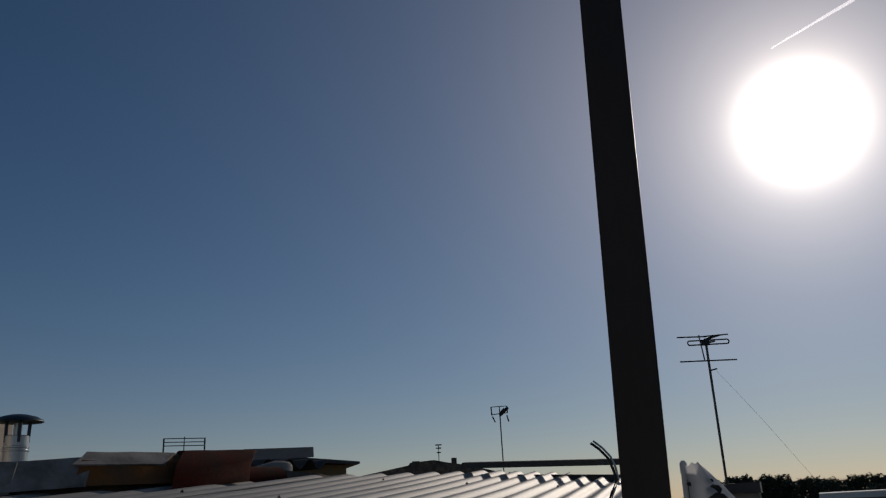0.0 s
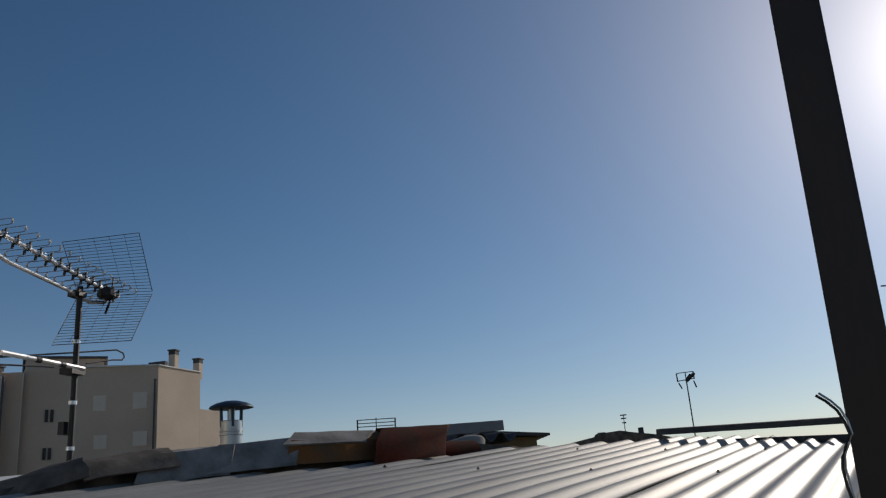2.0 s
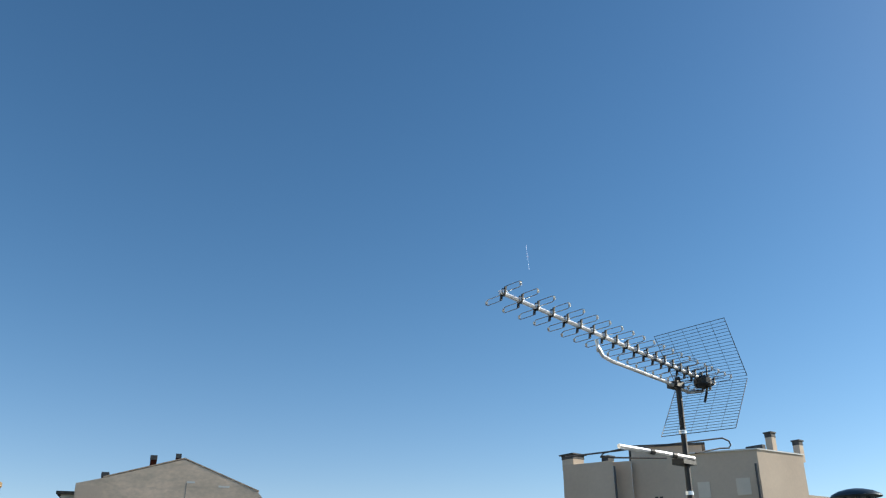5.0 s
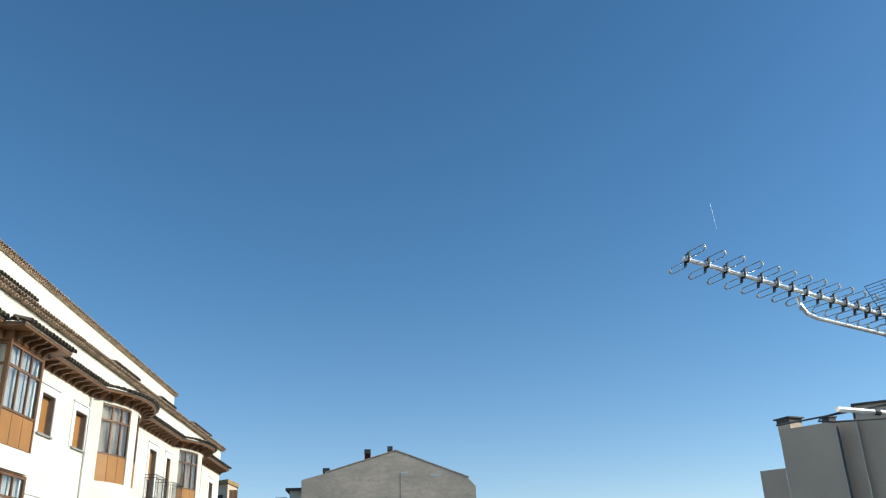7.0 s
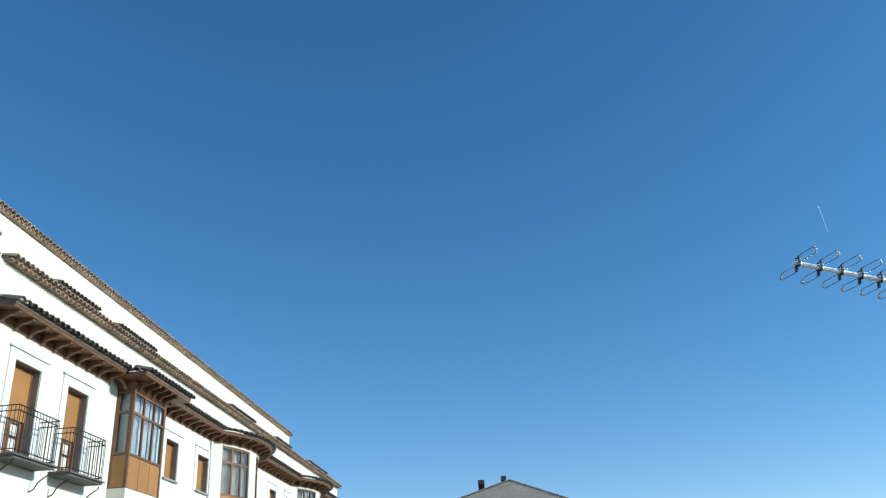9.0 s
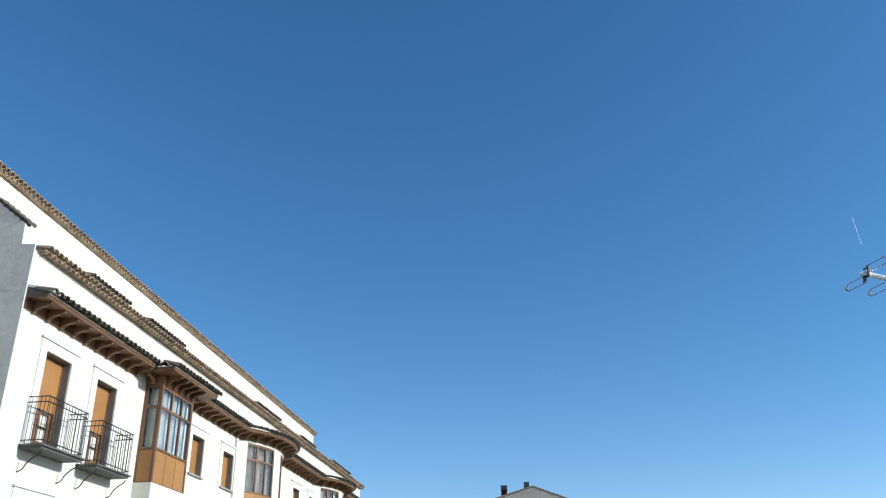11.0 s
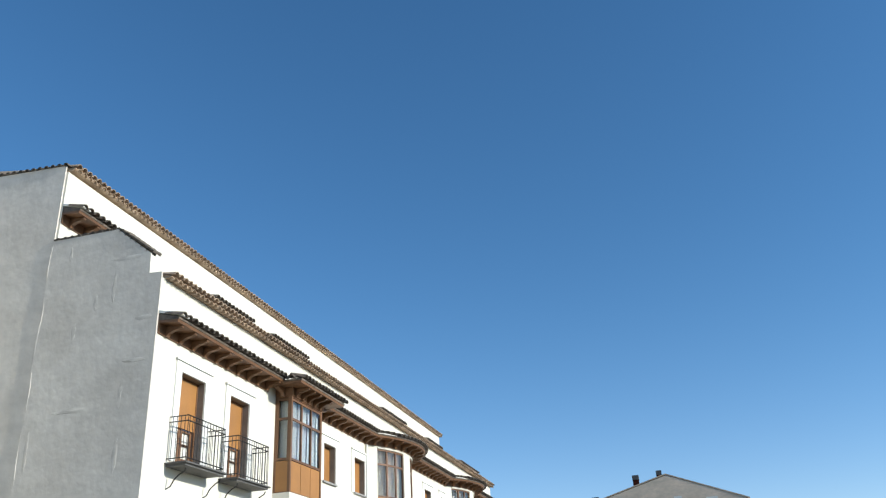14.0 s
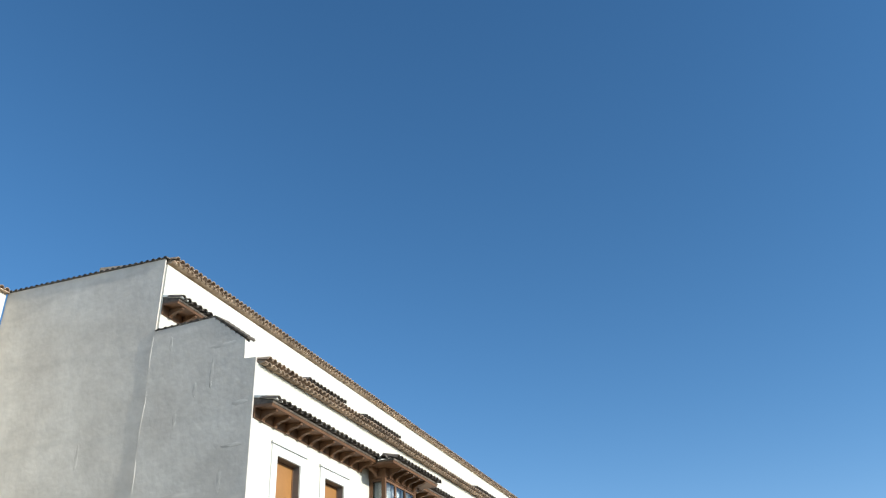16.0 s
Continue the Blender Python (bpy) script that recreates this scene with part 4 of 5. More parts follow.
part("amplifier_box", boxed((-0.065, -0.022, -0.045, 0.03, 0.42, 0.50)), PLASTIC, yagi, "small black amplifier box")
boom = part("boom", tubed(0.014, [rear.lerp(tip, -0.02), tip], sides=8), ALU, yagi, "bright aluminium boom")
bdir = (tip - rear).normalized()
side = bdir.cross(Vector((0, 0, 1))).normalized()
rise = side.cross(bdir)
L = (tip - rear).length
stations, f = [], 0.985
while f > -0.06:
    stations.append(f)
    f -= 0.034 + 0.038 * max(f, 0)
# one director: a clip on the boom and a narrow wire loop out to each side
clip = bmesh.new()
box(clip, -0.005, 0.005, -0.012, 0.012, -0.016, 0.03)
box(clip, -0.022, -0.007, -0.005, 0.005, -0.012, 0.042)
box(clip, 0.007, 0.022, -0.005, 0.005, -0.042, 0.012)
CLIP = mesh_of(clip, "clip", PLASTIC)
SADDLE = mesh_of(boxed((-0.017, 0.017, -0.0135, 0.0135, -0.008, 0.019)), "saddle", ALU)
lo = bmesh.new()
for sgn in (-1, 1):
    pts = []
    for k in range(13):
        t = -math.pi / 2 + math.pi * k / 12
        pts.append((sgn * (0.142 + 0.02 * math.cos(t)), 0.0, -sgn * 0.024 + 0.02 * math.sin(t)))
    tube(lo, [(sgn * 0.015, 0, -sgn * 0.024 - 0.02)] + pts + [(sgn * 0.015, 0, -sgn * 0.024 + 0.02)], 0.0026, 5)
LOOP = mesh_of(lo, "loop", LOOPWIRE)
# white pieces at the loop ends, painted in for the sun's glints
TIP_GLINTS = []
for sgn in (-1, 1):
    tipm = bmesh.new()
    tube(tipm, [(sgn * 0.158, 0, -sgn * 0.024 - 0.009), (sgn * 0.162, 0, -sgn * 0.024), (sgn * 0.158, 0, -sgn * 0.024 + 0.009)], 0.0082, 8)
    TIP_GLINTS.append(mesh_of(tipm, "loop_tip", TRIM, True))
basis = Matrix((side, bdir, rise)).transposed().to_4x4()
for f in stations:
    m = Matrix.Translation(rear + bdir * (L * f)) @ basis @ pose(0, 0, 0, 0, -3, 0)
    clip_ob = part("director", CLIP, None, yagi, at=m)
    part("loop", LOOP, None, clip_ob)
    part("saddle", SADDLE, None, clip_ob)
    for tip_mesh in TIP_GLINTS:
        part("loop_tip", tip_mesh, None, clip_ob)
part("dipole_box", lathe(bmesh.new(), [(0.05, -0.045), (0.062, -0.03), (0.062, 0.01), (0.04, 0.03)], 12), PLASTIC, yagi, at=Matrix.Translation(rear + bdir * 0.05 - rise * 0.01))
part("balun_tail", tubed(0.009, [rear - rise * 0.03, rear - rise * 0.09 + bdir * 0.01, rear - rise * 0.16 + bdir * 0.03]), PLASTIC, yagi)
part("dipole", tubed(0.006, [rear + rise * 0.12, rear - rise * 0.02, rear - rise * 0.05]), PLASTIC, yagi)
# mesh reflector: two hinged grids
hinge = [Vector((-3.679, 4.928, 4.487)) - A0, Vector((-3.277, 5.204, 4.515)) - A0]
for outer_edge, n in (([Vector((-3.56, 4.579, 4.761)) - A0, Vector((-3.118, 4.772, 4.82)) - A0], 18), ([Vector((-3.577, 4.566, 4.07)) - A0, Vector((-3.137, 4.759, 4.083)) - A0], 18)):
    P = lambda a, b: (hinge[0].lerp(hinge[1], a)).lerp(outer_edge[0].lerp(outer_edge[1], a), 0.03 + 0.97 * b)
    grid = part("reflector", tubed(0.003, [P(0, 0), P(0, 1), P(1, 1), P(1, 0)], sides=5), WIRE, yagi, "fine wire mesh reflector")
    for k in range(n + 1):
        part("wire", tubed(0.0017, [P(0, k / n), P(1, k / n)], sides=4), WIRE, grid)
    for a in (0.2, 0.4, 0.6, 0.8):
        part("wire", tubed(0.0011, [P(a, 0), P(a, 1)], sides=4), WIRE, grid)
# bent brace under the boom
bp = [Vector(p) - A0 for p in ((-3.559, 3.98, 4.625), (-3.555, 3.985, 4.57), (-3.55, 4.02, 4.52), (-3.55, 4.10, 4.50), (-3.55, 4.65, 4.447), (-3.56, 4.9, 4.415), (-3.52, 5.0, 4.43), (-3.49, 5.0, 4.47))]
part("brace", tubed(0.0125, bp, sides=8), ALU, yagi, "bent aluminium brace tube")
part("brace_clamp", boxed((-0.05, 0.04, -0.05, 0.03, 1.325, 1.365)), PLASTIC, yagi)
# lower folded dipole for radio
fold = [Vector(p) - A0 for p in ((-3.784, 3.853, 3.892), (-3.51, 5.15, 4.118), (-3.505, 5.215, 4.105), (-3.505, 5.235, 4.08), (-3.507, 5.21, 4.055), (-3.52, 5.12, 4.045), (-3.53, 4.85, 3.985))]
part("radio_dipole", tubed(0.006, fold, sides=6), WIRE, yagi, "thin folded dipole rod")
part("radio_dipole", tubed(0.006, [Vector(p) - A0 for p in ((-3.62, 4.2, 3.955), (-3.66, 4.08, 3.925), (-3.665, 4.06, 3.905), (-3.64, 4.15, 3.90), (-3.58, 4.6, 3.935))], sides=6), WIRE, yagi)
part("radio_boom", tubed(0.016, [Vector((-3.534, 4.083, 3.95)) - A0, Vector((-3.52, 4.62, 3.945)) - A0, Vector((-3.512, 4.80, 3.941)) - A0], sides=8), ALU, yagi, "short bright boom")
for q in (0.42, 0.72):
    c = Vector((-3.534, 4.083, 3.95)).lerp(Vector((-3.512, 4.80, 3.941)), q) - A0
    part("radio_band", tubed(0.019, [c - Vector((0, 0.02, 0)), c + Vector((0, 0.02, 0))], sides=8), PLASTIC, yagi)
part("radio_clamp", boxed((-0.045, 0.05, -0.09, 0.045, 0.80, 0.84)), PLASTIC, yagi)


def small_aerial(at, height, span, label, bars):
    ob = thing("roof_aerial", label, "aerial", at, "distant roof aerials")
    part("mast", tubed([0.02, 0.02], [(0, 0, 0), (0, 0, height)], sides=6), WIRE, ob)
    for (x0, y0, z0), (x1, y1, z1), r in bars:
        part("rod", tubed(r, [(x0 * span, y0 * span, height + z0 * span), (x1 * span, y1 * span, height + z1 * span)], sides=5), WIRE, ob)
    return ob


# tall aerial beyond the post
ra = small_aerial(pose(4.25, 13.36, 2.655, 0, -0.6, 0), 2.83, 1.0, "tall thin mast with flat television and radio aerials", [
    ((-0.46, 0, 0.04), (0.02, 0, 0.03), 0.012), ((-0.46, 0, -0.36), (0.46, 0, -0.37), 0.012), ((-0.1, 0, 0.06), (-0.06, 0, -0.36), 0.011),
    ((-0.28, 0, -0.03), (0.36, 0, -0.03), 0.012), ((-0.28, 0, -0.10), (0.36, 0, -0.10), 0.012), ((-0.28, 0, -0.03), (-0.30, 0, -0.065), 0.012), ((-0.30, 0, -0.065), (-0.28, 0, -0.10), 0.012), ((0.36, 0, -0.03), (0.38, 0, -0.065), 0.012), ((0.38, 0, -0.065), (0.36, 0, -0.10), 0.012),
    ((-0.04, 0, -0.08), (0.3, 0.5, 0.04), 0.02), ((-0.12, 0, 0.03), (0.38, 0, 0.05), 0.012), ((-0.05, 0, -0.06), (0.2, 0.3, 0.07), 0.02), ((0.02, 0, -0.52), (0.12, 0, -0.50), 0.012)])
for k in range(6):
    part("element", tubed(0.01, [(-0.05 + 0.05 * k, 0.07 * k, 2.80 + 0.018 * k), (0.11 + 0.05 * k, 0.07 * k, 2.86 + 0.015 * k)], sides=5), WIRE, ra)
part("junction_box", boxed((-0.07, 0.05, -0.04, 0.04, 2.72, 2.80)), PLASTIC, ra)
part("stay_wire", tubed(0.002, [(0.1, 0, 2.3), (0.75, 0.2, 1.55), (1.5, 0.4, 0.6)], sides=4), WIRE, ra)
small_aerial(pose(1.43, 24.96, 3.6, 0, -0.5, 0), 2.1, 0.5, "small panel aerial on a thin mast", [
    ((-0.5, 0, 0.3), (0.45, 0, 0.32), 0.012), ((-0.5, 0, 0.3), (-0.48, 0, -0.2), 0.02), ((0.45, 0, 0.32), (0.45, 0, -0.1), 0.02), ((-0.45, 0, -0.25), (-0.3, 0, -0.6), 0.02), ((0.4, 0, -0.2), (0.5, 0, -0.6), 0.02),
    ((-0.5, 0, -0.15), (0.45, 0, -0.08), 0.014), ((0.0, 0, -0.2), (0.5, 0.2, 0.25), 0.05), ((0.05, 0, -0.1), (0.3, 0, 0.15), 0.05), ((0, 0, 0.3), (0, 0, -0.3), 0.016)])
small_aerial(pose(-0.78, 40.0, 5.0), 0.9, 0.5, "tiny aerial on a far roof", [((-0.3, 0, 0), (0.3, 0, 0), 0.03), ((-0.25, 0, -0.3), (0.25, 0, -0.3), 0.03), ((-0.2, 0, -0.7), (0.2, 0, -0.7), 0.03)])

# ---- rail on a roof beyond the wall ----
rail = thing("roof_rail", "dark steel guard rail on a roof edge", "railing", pose(-6.5, 18.91, 3.6, 0, 0, 17.5))
for u in (0.0, 0.44, 0.89):
    part("rail_post", tubed(0.02 if u != 0.44 else 0.012, [(u, 0, 0), (u, 0, 1.19 + (0.03 if u == 0.44 else 0))], sides=6), IRON, rail)
for z in (1.18, 1.10, 1.02):
    part("rail_bar", tubed(0.011, [(0, 0, z), (0.89, 0, z)], sides=6), IRON, rail)
rh = thing("flat_roof_house", "low dark house whose flat roof carries the rail", "house")
part("wall", prism(bmesh.new(), [(-9.5, 18.3), (-4.6, 19.5), (-6.0, 25), (-11, 23)], 0, 3.6), CONCRETE, rh)

# ---- low house with a ridge and roof clutter, straight beyond the sheets ----
fh = thing("low_house", "low dark house with a shallow tiled roof", "house")
part("wall", prism(bmesh.new(), [(-4.4, 39.6), (1.6, 39.6), (1.6, 46), (-4.4, 46)], 0, 4.4), CONCRETE, fh)
part("roof", extrude_profile(bmesh.new(), [(-4.7, 4.4), (1.9, 4.4), (1.9, 4.55), (0.5, 4.9), (-0.4, 5.05), (-1.0, 5.18), (-2.1, 5.10), (-2.2, 4.98), (-4.7, 4.55)], "y", 39.3, 46.3), DARKCLAY, fh)
part("chimney", boxed((-0.2, 0.05, 40, 40.3, 4.9, 5.28)), GREY, fh)
part("vent", boxed((-2.05, -1.7, 40, 40.3, 5.0, 5.2)), GREY, fh)

# ---- cream apartment block behind the aerial ----
block = thing("apartment_block", "cream rendered block with flat stepped roof and chimneys", "building")
G0 = 0.0


def plan(*ar):
    return [(polar(a, r).x, polar(a, r).y) for a, r in ar]


corner, ledge = polar(-31.98, 65, 9.24).z, polar(-29.33, 69, 6.38).z
body = prism(bmesh.new(), plan((-31.98, 65), (-29.33, 69), (-29.5, 84), (-39.9, 84), (-39.9, 66.6), (-36.5, 65.6)), G0, corner)
part("wall", body, CREAM, block, "plain cream wall with one long drainpipe")
part("wall", prism(bmesh.new(), plan((-29.325, 69.1), (-27.93, 71.5), (-28.0, 84), (-29.49, 84)), G0, polar(-28, 71, 6.2).z), CREAM, block)
part("wall", prism(bmesh.new(), plan((-39.91, 66.0), (-41.1, 66.4), (-41.1, 80), (-39.91, 80)), G0, polar(-41, 66.4, 8.85).z), CREAM, block)
part("wall", prism(bmesh.new(), plan((-41.11, 65.4), (-44.4, 66.4), (-44.4, 80), (-41.11, 80)), G0, [polar(-41.1, 65.4, 8.95).z, polar(-44.4, 66.4, 8.72).z, polar(-44.4, 66.4, 8.72).z, polar(-41.1, 65.4, 8.95).z]), CREAM, block)
part("wall", prism(bmesh.new(), plan((-44.41, 66.8), (-45.94, 67.6), (-45.94, 80), (-44.41, 80)), G0, polar(-45, 67, 6.4).z), CREAM, block)
part("stair_head", prism(bmesh.new(), plan((-35.3, 69), (-39.85, 69), (-39.85, 76), (-35.3, 76)), corner + 0.003, polar(-37, 69, 9.72).z), CREAM, block)
part("stair_head_roof", prism(bmesh.new(), plan((-35.1, 68.8), (-40.0, 68.8), (-40.0, 76.2), (-35.1, 76.2)), polar(-37, 69, 9.72).z + 0.003, polar(-37, 69, 9.85).z), GREY, block)
# parapet coping
part("coping", prism(bmesh.new(), plan((-31.93, 64.9), (-29.25, 69.0), (-29.45, 70.5), (-32.4, 66.2), (-36.6, 66.6), (-36.5, 65.4)), corner + 0.004, corner + 0.1), TRIM, block)


def tall_chimney(az, r, z0, el, w):
    p = polar(az, r)
    ob = part("chimney", boxed((p.x - w, p.x + w, p.y - w, p.y + w, z0, polar(az, r, el).z - 0.35)), CREAM, block)
    zt = polar(az, r, el).z
    part("chimney_cap", boxed((p.x - w * 1.05, p.x + w * 1.05, p.y - w * 1.05, p.y + w * 1.05, zt - 0.347, zt - 0.05), (p.x - w * 1.3, p.x + w * 1.3, p.y - w * 1.3, p.y + w * 1.3, zt - 0.047, zt + 0.05)), GREY, ob)


tall_chimney(-31.05, 67.5, corner + 0.005, 10.2, 0.27)
tall_chimney(-29.5, 70.3, corner - 0.3, 9.6, 0.27)
tall_chimney(-43.7, 67.5, polar(-44, 66, 8.7).z - 0.2, 9.35, 0.6)
tall_chimney(-41.4, 66.5, polar(-41, 66, 8.9).z - 0.2, 9.2, 0.32)
part("roof_vent", boxed((-35.9, -34.5, 56.1, 56.5, corner + 0.102, corner + 0.5)), GREY, block)
part("drainpipe", tubed(0.09, [polar(-32.15, 64.9, 8.4), (polar(-32.15, 64.9).x, polar(-32.15, 64.9).y, 3)], sides=8), WIRE, block)
part("drainpipe", tubed(0.08, [polar(-41.0, 65.25, 8.6), (polar(-41.0, 65.25).x, polar(-41.0, 65.25).y, 3)], sides=8), WIRE, block)


def face_panel(az0, az1, el0, el1, r0, r1, mat, name, deep):
    """A flat opening laid on the block's shaded face between two bearings."""
    a, b = polar(az0, r0), polar(az1, r1)
    n = Vector((-(b - a).y, (b - a).x, 0)).normalized()
    n = n if n.dot(Vector((a.x, a.y, 0))) < 0 else -n
    bm, r = bmesh.new(), (r0 + r1) / 2
    z0, z1 = EYE + r * math.tan(radians(el0)), EYE + r * math.tan(radians(el1))
    q = [Vector((p.x, p.y, 0)) + n * o for p, o in ((a, deep), (b, deep), (b, -0.02), (a, -0.02))]
    prism(bm, [(p.x, p.y) for p in q], z0, z1)
    return part(name, bm, mat, block)


on = lambda az: 65 + (az + 31.98) * -0.14 if az > -36.5 else 65.6 + (az + 36.5) * -0.29
for a0, a1, e0, e1 in ((-35.83, -35.09, 6.43, 7.4), (-33.47, -32.62, 6.53, 7.55), (-35.7, -34.95, 4.1, 4.95), (-33.4, -32.55, 4.2, 5.1)):
    w = face_panel(a0, a1, e0, e1, on(a0) - 0.02, on(a1) - 0.02, BLIND, "window", 0.12)
    w["label"] = "pale closed roller blind in a shallow reveal"
for e0, e1 in ((5.85, 6.6), (3.6, 4.3)):
    for a0 in (-38.55, -38.25):
        face_panel(a0, a0 + 0.17, e0, e1, on(a0) - 0.02, on(a0 + 0.17) - 0.02, PLASTIC, "slit_window", 0.1)

# ---- tiled house to the far side of the block ----
th = thing("tiled_house", "old house with a tiled roof, chimney and aerials", "house")
a, b = polar(-57.2, 38), polar(-46.1, 39)
u = Vector((b.x - a.x, b.y - a.y, 0)).normalized()
nrm = Vector((-u.y, u.x, 0))
nrm = nrm if nrm.dot(Vector((a.x, a.y, 0))) > 0 else -nrm
W = (b - a).length
EAVE, RIDGE, RUN, SPLIT = 3.85, 5.42, 3.4, 0.54
foot = a - nrm * RUN
th.matrix_world = Matrix(((u.x, nrm.x, 0, foot.x), (u.y, nrm.y, 0, foot.y), (0, 0, 1, 0), (0, 0, 0, 1)))
part("wall", boxed((0.2, W - 0.2, 0.3, 6.4, 0, 3.6)), CREAM, th)
part("roof", extrude_profile(bmesh.new(), [(-0.2, EAVE - 0.12), (-0.2, EAVE), (RUN, RIDGE), (2 * RUN + 0.2, EAVE), (2 * RUN + 0.2, EAVE - 0.12), (RUN, RIDGE - 0.14)], "x", 0, W * SPLIT), ROOFCLAY, th)
hip = extrude_profile(bmesh.new(), [(-0.2, EAVE - 0.12), (-0.2, EAVE), (RUN, RIDGE - 0.42), (2 * RUN + 0.2, EAVE), (2 * RUN + 0.2, EAVE - 0.12), (RUN, RIDGE - 0.57)], "x", W * SPLIT + 0.003, W + 0.5)
for v in hip.verts:
    if v.co.x > W and abs(v.co.y - RUN) < 0.1:
        v.co.x = W * 0.9
part("roof", hip, ROOFCLAY, th)
rows = bmesh.new()
for k in range(int((W + 0.4) / 0.24)):
    x = 0.12 + 0.24 * k
    top = RIDGE if x < W * SPLIT else RIDGE - 0.42
    reach = min(1.0, max(0.05, (W + 0.5 - x) / (W * 0.1 + 0.5)))
    for q in range(8):
        f0, f1 = q / 8 * reach, ((q + 1) / 8 + 0.02) * reach
        tube(rows, [(x + random.uniform(-0.015, 0.015), -0.22 + (RUN + 0.2) * f0, EAVE + (top - EAVE) * f0 + 0.02), (x, -0.22 + (RUN + 0.2) * f1, EAVE + (top - EAVE) * f1 + 0.02)], [0.085, 0.07], 6)
tagged(part("tile_covering", rows, ROOFCLAY, th), kind="stuff")
part("ridge_roll", tubed(0.11, [(0, RUN, RIDGE), (W * SPLIT, RUN, RIDGE)], sides=8), ROOFCLAY, th)
part("ridge_roll", tubed(0.09, [(W * SPLIT, RUN, RIDGE - 0.42), (W * 0.9, RUN, RIDGE - 0.42)], sides=8), ROOFCLAY, th)
cx = W * 0.24
part("chimney", boxed((cx - 0.27, cx + 0.27, RUN - 0.6, RUN - 0.06, 4.6, 5.44)), YELLOW, th)
for q in range(4):
    part("chimney_slab", boxed((cx - 0.36, cx + 0.36, RUN - 0.69, RUN + 0.03, 5.442 + 0.14 * q, 5.5 + 0.14 * q), (cx - 0.22, cx + 0.22, RUN - 0.55, RUN - 0.11, 5.501 + 0.14 * q, 5.58 + 0.14 * q)), CONCRETE, th)
part("roof_pot", lathe(bmesh.new(), [(0.09, 5.2), (0.09, 5.78), (0.12, 5.79), (0.11, 5.95)], 10, (0.1, RUN, 0)), GREY, th)
part("skylight", boxed((W * 0.335, W * 0.335 + 0.3, RUN - 0.9, RUN - 0.6, 5.0, 5.32)), TRIM, th)
part("roof_vent", tubed(0.035, [(W * 0.43, RUN, RIDGE - 0.1), (W * 0.415, RUN, RIDGE + 0.28)]), GREY, th)
part("back_ridge", boxed((W * 0.3, W * SPLIT, RUN + 1.2, RUN + 1.5, 4.6, 5.5)), TRIM, th, "pale ridge of the roof behind")
part("roof_shed", extrude_profile(bmesh.new(), [(W * SPLIT, 4.4), (W * 0.80, 4.4), (W * 0.80, 5.12), (W * 0.745, 5.36), (W * SPLIT, 5.36)], "y", RUN + 0.3, RUN + 2.2), SLATE, th, "dark low roof shelter")
small_aerial(th.matrix_world @ pose(W * 0.535, RUN, RIDGE - 0.05), 0.45, 0.35, "tiny aerial on a tiled roof", [((-0.35, 0, 0), (0.35, 0, 0), 0.02), ((-0.3, 0, -0.2), (0.3, 0, 0.1), 0.02)])

# ---- gabled block at the end of the street ----
gable = thing("gabled_building", "tall building with a blank patched grey gable", "building")
gl, gr = polar(-75.77, 70), polar(-64.18, 70)
u = Vector((gr.x - gl.x, gr.y - gl.y, 0)).normalized()
nrm = Vector((-u.y, u.x, 0))
nrm = nrm if nrm.dot(Vector((gl.x, gl.y, 0))) > 0 else -nrm
gable.matrix_world = Matrix(((u.x, nrm.x, 0, gl.x), (u.y, nrm.y, 0, gl.y), (0, 0, 1, 0), (0, 0, 0, 1)))
GW = (gr - gl).length
mid_az = math.degrees(math.atan2((gl + gr).x, (gl + gr).y))
gx = lambda az: GW / 2 + math.cos(radians((75.77 - 64.18) / 2)) * 70 * math.tan(radians(az - mid_az))
gz = lambda az, el: EYE + math.cos(radians((75.77 - 64.18) / 2)) * 70 / math.cos(radians(az - mid_az)) * math.tan(radians(el))
outline = [(gx(-75.77), 0), (gx(-64.18), 0), (gx(-64.18), gz(-64.18, 6.4)), (gx(-64.74), gz(-64.74, 7.0)), (gx(-69.5), gz(-69.5, 8.8)), (gx(-74.15), gz(-74.15, 7.47)), (gx(-75.77), gz(-75.77, 7.05))]
part("wall", extrude_profile(bmesh.new(), outline, "y", 0, 14), PATCHED, gable, "patched grey blank gable wall")
edge = [(gx(-64.6), gz(-64.6, 6.96)), (gx(-69.5), gz(-69.5, 8.84)), (gx(-74.25), gz(-74.25, 7.47))]
bm = bmesh.new()
extrude_profile(bm, [edge[0], edge[1], (edge[1][0], edge[1][1] + 0.09), (edge[0][0] - 0.0, edge[0][1] + 0.09)], "y", -0.02, 14)
extrude_profile(bm, [edge[1], edge[2], (edge[2][0], edge[2][1] + 0.09), (edge[1][0], edge[1][1] + 0.092)], "y", -0.021, 14.001)
part("roof", bm, CLAY, gable, "thin red tiled roof edge")
part("side_patch", boxed((gx(-75.7), gx(-74.2), -0.008, -0.004, gz(-75, 6.2), gz(-75, 6.95))), CREAM, gable)
for az, e0, e1, w in ((-71.43, 8.0, 9.03, 0.24), (-69.9, 8.5, 9.2, 0.2), (-74.2, 7.2, 7.85, 0.25)):
    x = gx(az)
    part("chimney", boxed((x - w, x + w, 0.5, 1.1, gz(az, e0), gz(az, e1) - 0.35)), REDCLAY, gable)
    part("chimney_cap", boxed((x - w * 1.1, x + w * 1.1, 0.45, 1.15, gz(az, e1) - 0.347, gz(az, e1))), GREY, gable)
part("render_seam", boxed((gx(-69.24), gx(-69.2), -0.008, -0.004, 4, gz(-69.2, 7.35))), CONCRETE, gable)
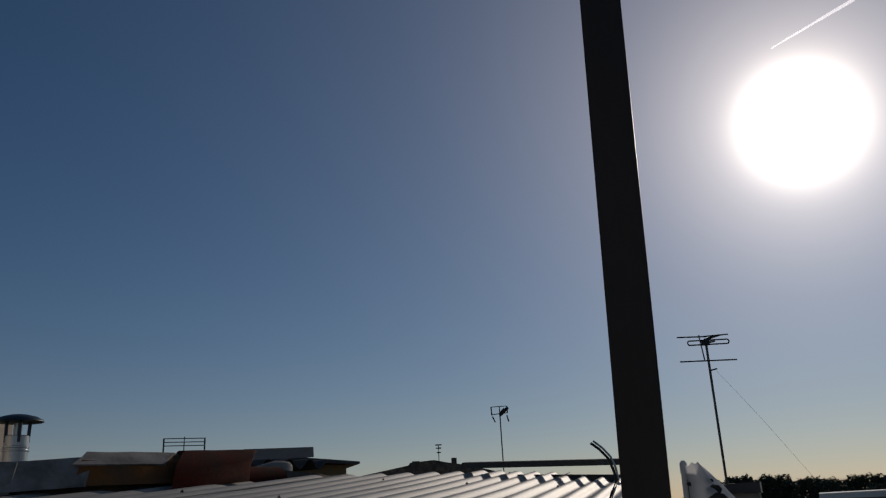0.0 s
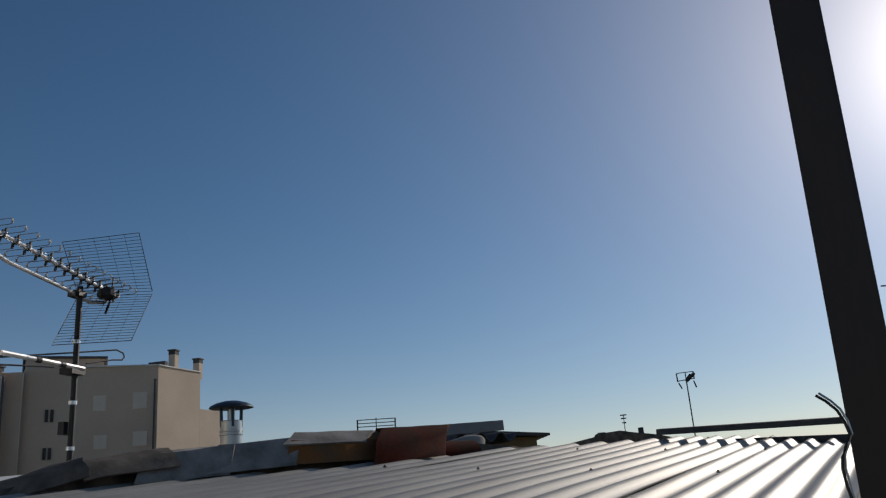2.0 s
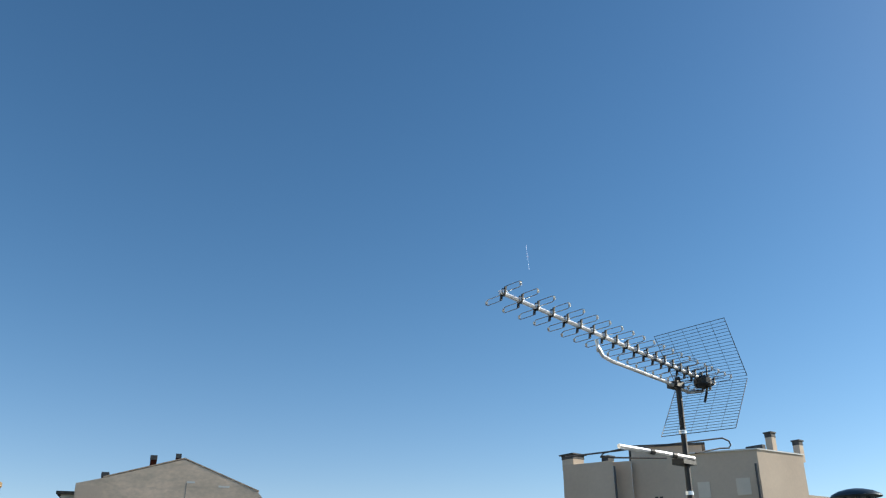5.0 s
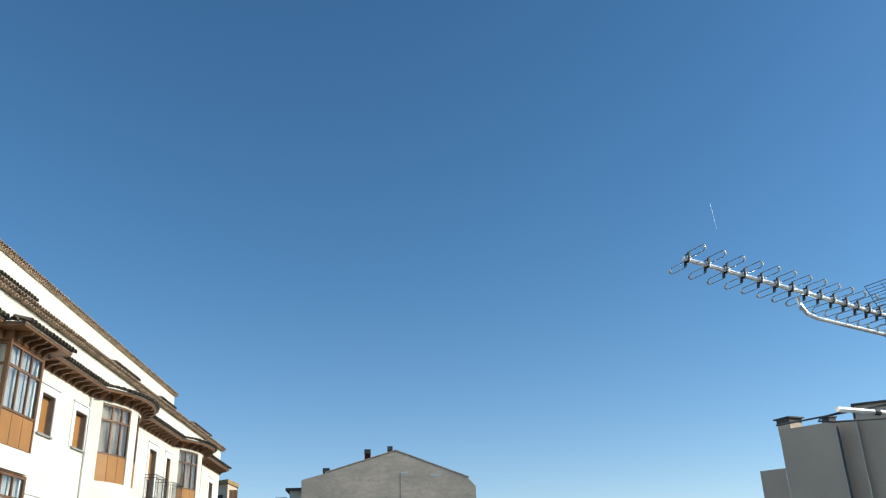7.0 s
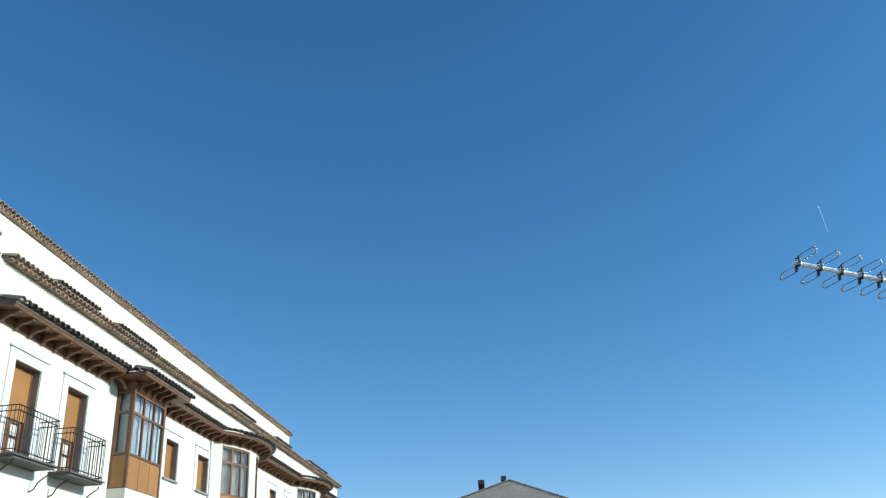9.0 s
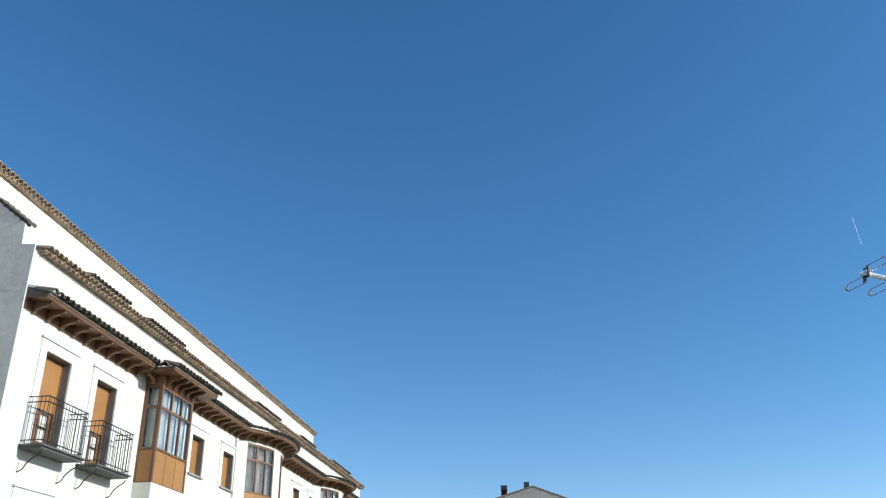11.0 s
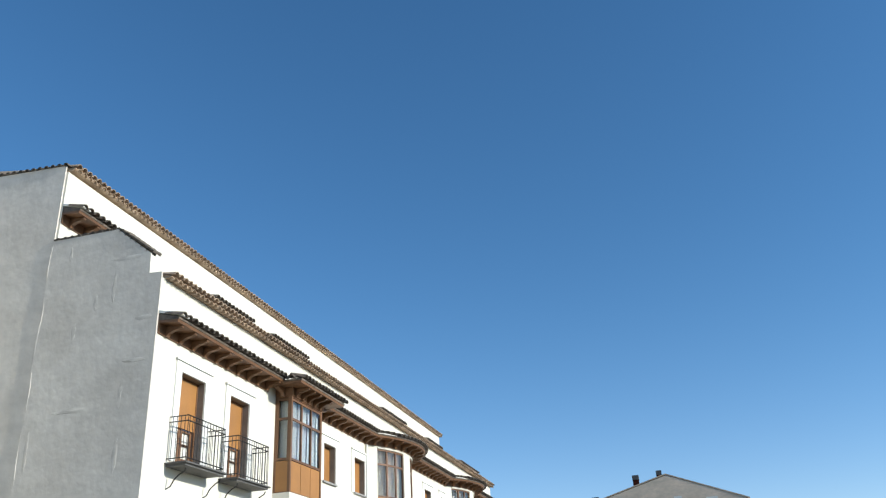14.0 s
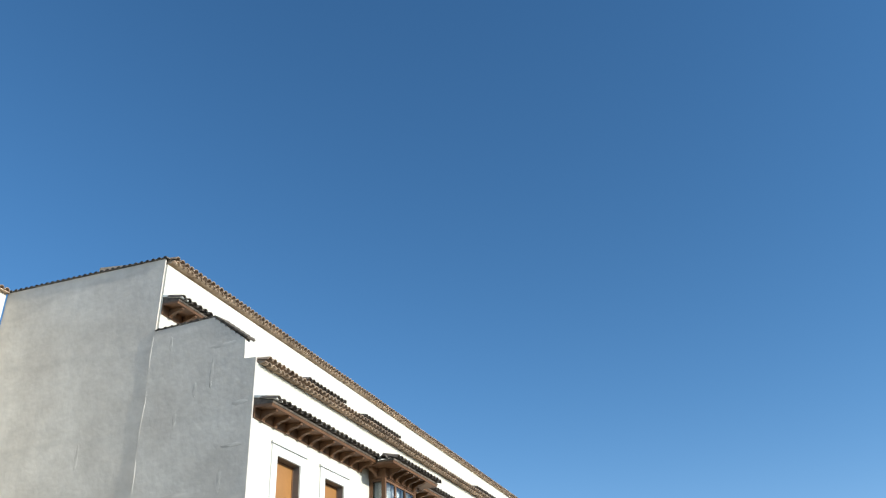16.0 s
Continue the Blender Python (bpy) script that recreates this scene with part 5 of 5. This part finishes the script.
for x0, x1, e in ((-69.2, -68.7, 7.35), (-67.2, -66.5, 7.15)):
    part("white_patch", boxed((gx(x0), gx(x1), -0.01, -0.004, gz(x0, e), gz(x0, e) + 0.14)), TRIM, gable)
# lower annex with a balcony roof at its side
annex = thing("annex", "small annex with dark overhanging eaves", "building", gable.matrix_world.copy())
part("wall", boxed((gx(-76.6), gx(-75.8), 1.0, 9, 0, gz(-76, 6.45))), WHITE, annex)
part("roof", boxed((gx(-76.85), gx(-75.79), 0.6, 9.2, gz(-76, 6.452), gz(-76, 6.62))), DARKCLAY, annex)
part("wall", boxed((gx(-77.3), gx(-76.61), 2.0, 9, 0, gz(-77, 5.85))), CONCRETE, annex)
part("roof", boxed((gx(-77.6), gx(-76.86), 1.6, 9.2, gz(-77, 5.852), gz(-77, 6.1))), DARKCLAY, annex)

# ---- cream house past the end of the white front ----
far = thing("corner_house", "narrow cream house with a flat cornice", "building")
part("wall", prism(bmesh.new(), plan((-81.6, 78), (-80.5, 76), (-79.9, 79), (-80.4, 86), (-81.6, 86)), 0, polar(-80.5, 76, 6.85).z), CREAM, far)
part("cornice", prism(bmesh.new(), plan((-81.7, 77.7), (-80.5, 75.6), (-79.8, 79), (-80.3, 86.2), (-81.7, 86.2)), polar(-80.5, 76, 6.85).z + 0.003, polar(-80.5, 76, 7.1).z), YELLOW, far)
for az, r in ((-80.34, 76.75), (-80.12, 77.85)):
    for e in (6.05, 3.9):
        p = polar(az, r - 0.03)
        part("window", boxed((p.x - 0.1, p.x + 0.1, p.y - 0.35, p.y + 0.35, polar(az, r, e - 0.5).z, polar(az, r, e + 0.4).z)), WOOD, far)
part("window", boxed((polar(-80.9, 76.6).x - 0.05, polar(-80.9, 76.6).x + 0.15, polar(-80.9, 76.6).y - 0.5, polar(-80.9, 76.6).y + 0.5, polar(-80.9, 76, 5.0).z, polar(-80.9, 76, 6.2).z)), PLASTIC, far)

# ---- low roofs that carry the far aerials ----
low = thing("low_store", "dark low store that carries the tall aerial", "house")
part("wall", prism(bmesh.new(), plan((16.6, 13.1), (19.5, 13.2), (19.5, 17), (16.6, 17)), 0, 3.05), CONCRETE, low)
part("roof", prism(bmesh.new(), plan((16.5, 13.0), (19.6, 13.1), (19.6, 17.1), (16.5, 17.1)), 3.053, [3.17, 3.2, 3.24, 3.24]), GREY, low)
low = thing("low_house", "low house hidden behind the corrugated roof", "house")
part("wall", prism(bmesh.new(), [(0.2, 24.2), (3.6, 24.2), (3.6, 29), (0.2, 29)], 0, 3.7), CONCRETE, low)
part("roof", extrude_profile(bmesh.new(), [(24.0, 3.703), (29.2, 3.703), (26.6, 3.82)], "x", 0.0, 3.8), DARKCLAY, low)

# ---- white roof and trees towards the sun ----
wr = thing("white_roofed_store", "low store with a pale flat roof", "building")
part("wall", prism(bmesh.new(), plan((22.8, 46), (33, 46), (33, 60), (22.8, 60)), 0, 2.7), CONCRETE, wr)
part("roof", prism(bmesh.new(), plan((22.6, 45.5), (33.2, 45.5), (33.2, 60.5), (22.6, 60.5)), 2.703, [2.95, 3.05, 3.1, 3.0]), TRIM, wr)


def tree(seed, height, at):
    rnd = random.Random(seed)
    ob = thing("tree", "dark dense evergreen tree seen against the light", "tree", at, "row of trees")
    bm = tube(bmesh.new(), [(0, 0, 0), (0.05, 0.03, height * 0.4), (0.0, 0.1, height * 0.75)], [0.18, 0.13, 0.05], 7)
    for k in range(6):
        t = rnd.uniform(0, 6.28)
        z = height * rnd.uniform(0.3, 0.6)
        tube(bm, [(0.03, 0.03, z), (math.cos(t) * 0.6, math.sin(t) * 0.6, z + 0.5), (math.cos(t) * 1.2, math.sin(t) * 1.2, z + 0.9)], [0.07, 0.045, 0.015], 5)
    part("trunk", bm, BARK, ob)
    bm = bmesh.new()
    lobes = [(rnd.uniform(-1.3, 1.3), rnd.uniform(-1.3, 1.3), height * rnd.uniform(0.5, 0.88), rnd.uniform(0.5, 0.95)) for _ in range(9)] + [(0, 0, height * 0.8, 0.8)]
    for x, y, z, r in lobes:
        for _ in range(230):
            d = Vector((rnd.gauss(0, 1), rnd.gauss(0, 1), rnd.gauss(0, 0.8)))
            d = d.normalized() * r * rnd.uniform(0.55, 1.08)
            c = Vector((x, y, z)) + d
            u, v = Vector((rnd.uniform(-1, 1), rnd.uniform(-1, 1), rnd.uniform(-1, 1))).normalized(), Vector((rnd.uniform(-1, 1), rnd.uniform(-1, 1), rnd.uniform(-1, 1))).normalized()
            s = rnd.uniform(0.12, 0.26)
            bm.faces.new([bm.verts.new(c + s * u), bm.verts.new(c + s * v), bm.verts.new(c - s * u * 0.8 + s * 0.2 * v)])
    part("crown", bm, LEAF, ob)
    return ob


kinds = [tree(k, (4.6, 5.0, 4.3)[k], pose(*polar(17.0 + 1.2 * k, 98).xy, 0)) for k in range(3)]
rnd = random.Random(5)
for k in range(26):
    az = 15.5 + 0.72 * k + rnd.uniform(-0.2, 0.2)
    p = polar(az, rnd.uniform(88, 104))
    copy_thing(kinds[k % 3], pose(p.x, p.y, 0, 0, 0, rnd.uniform(0, 360)) @ Matrix.Scale(rnd.uniform(0.86, 1.02), 4))

# ---- vapour trails high in the sky ----
for a0, e0, a1, e1, r, w0, w1 in ((-46.19, 23.67, -46.04, 21.91, 3000, 0.6, 0.3), (24.3, 27.8, 31.5, 29.7, 3000, 2.5, 7.0)):
    p, q = polar(a0, r, e0), polar(a1, r, e1)
    bm, across = bmesh.new(), (q - p).cross(p).normalized()
    rim = [[bm.verts.new(p.lerp(q, k / 12) + across * (s * (w0 + (w1 - w0) * k / 12) * rnd.uniform(0.8, 1.2))) for s in (-1, 1)] for k in range(13)]
    for A, B in zip(rim, rim[1:]):
        bm.faces.new((A[0], A[1], B[1], B[0]))
    tagged(part("vapour_trail", bm, VAPOUR), "thin white vapour trail in the sky", "vapour trail", kind="structure")
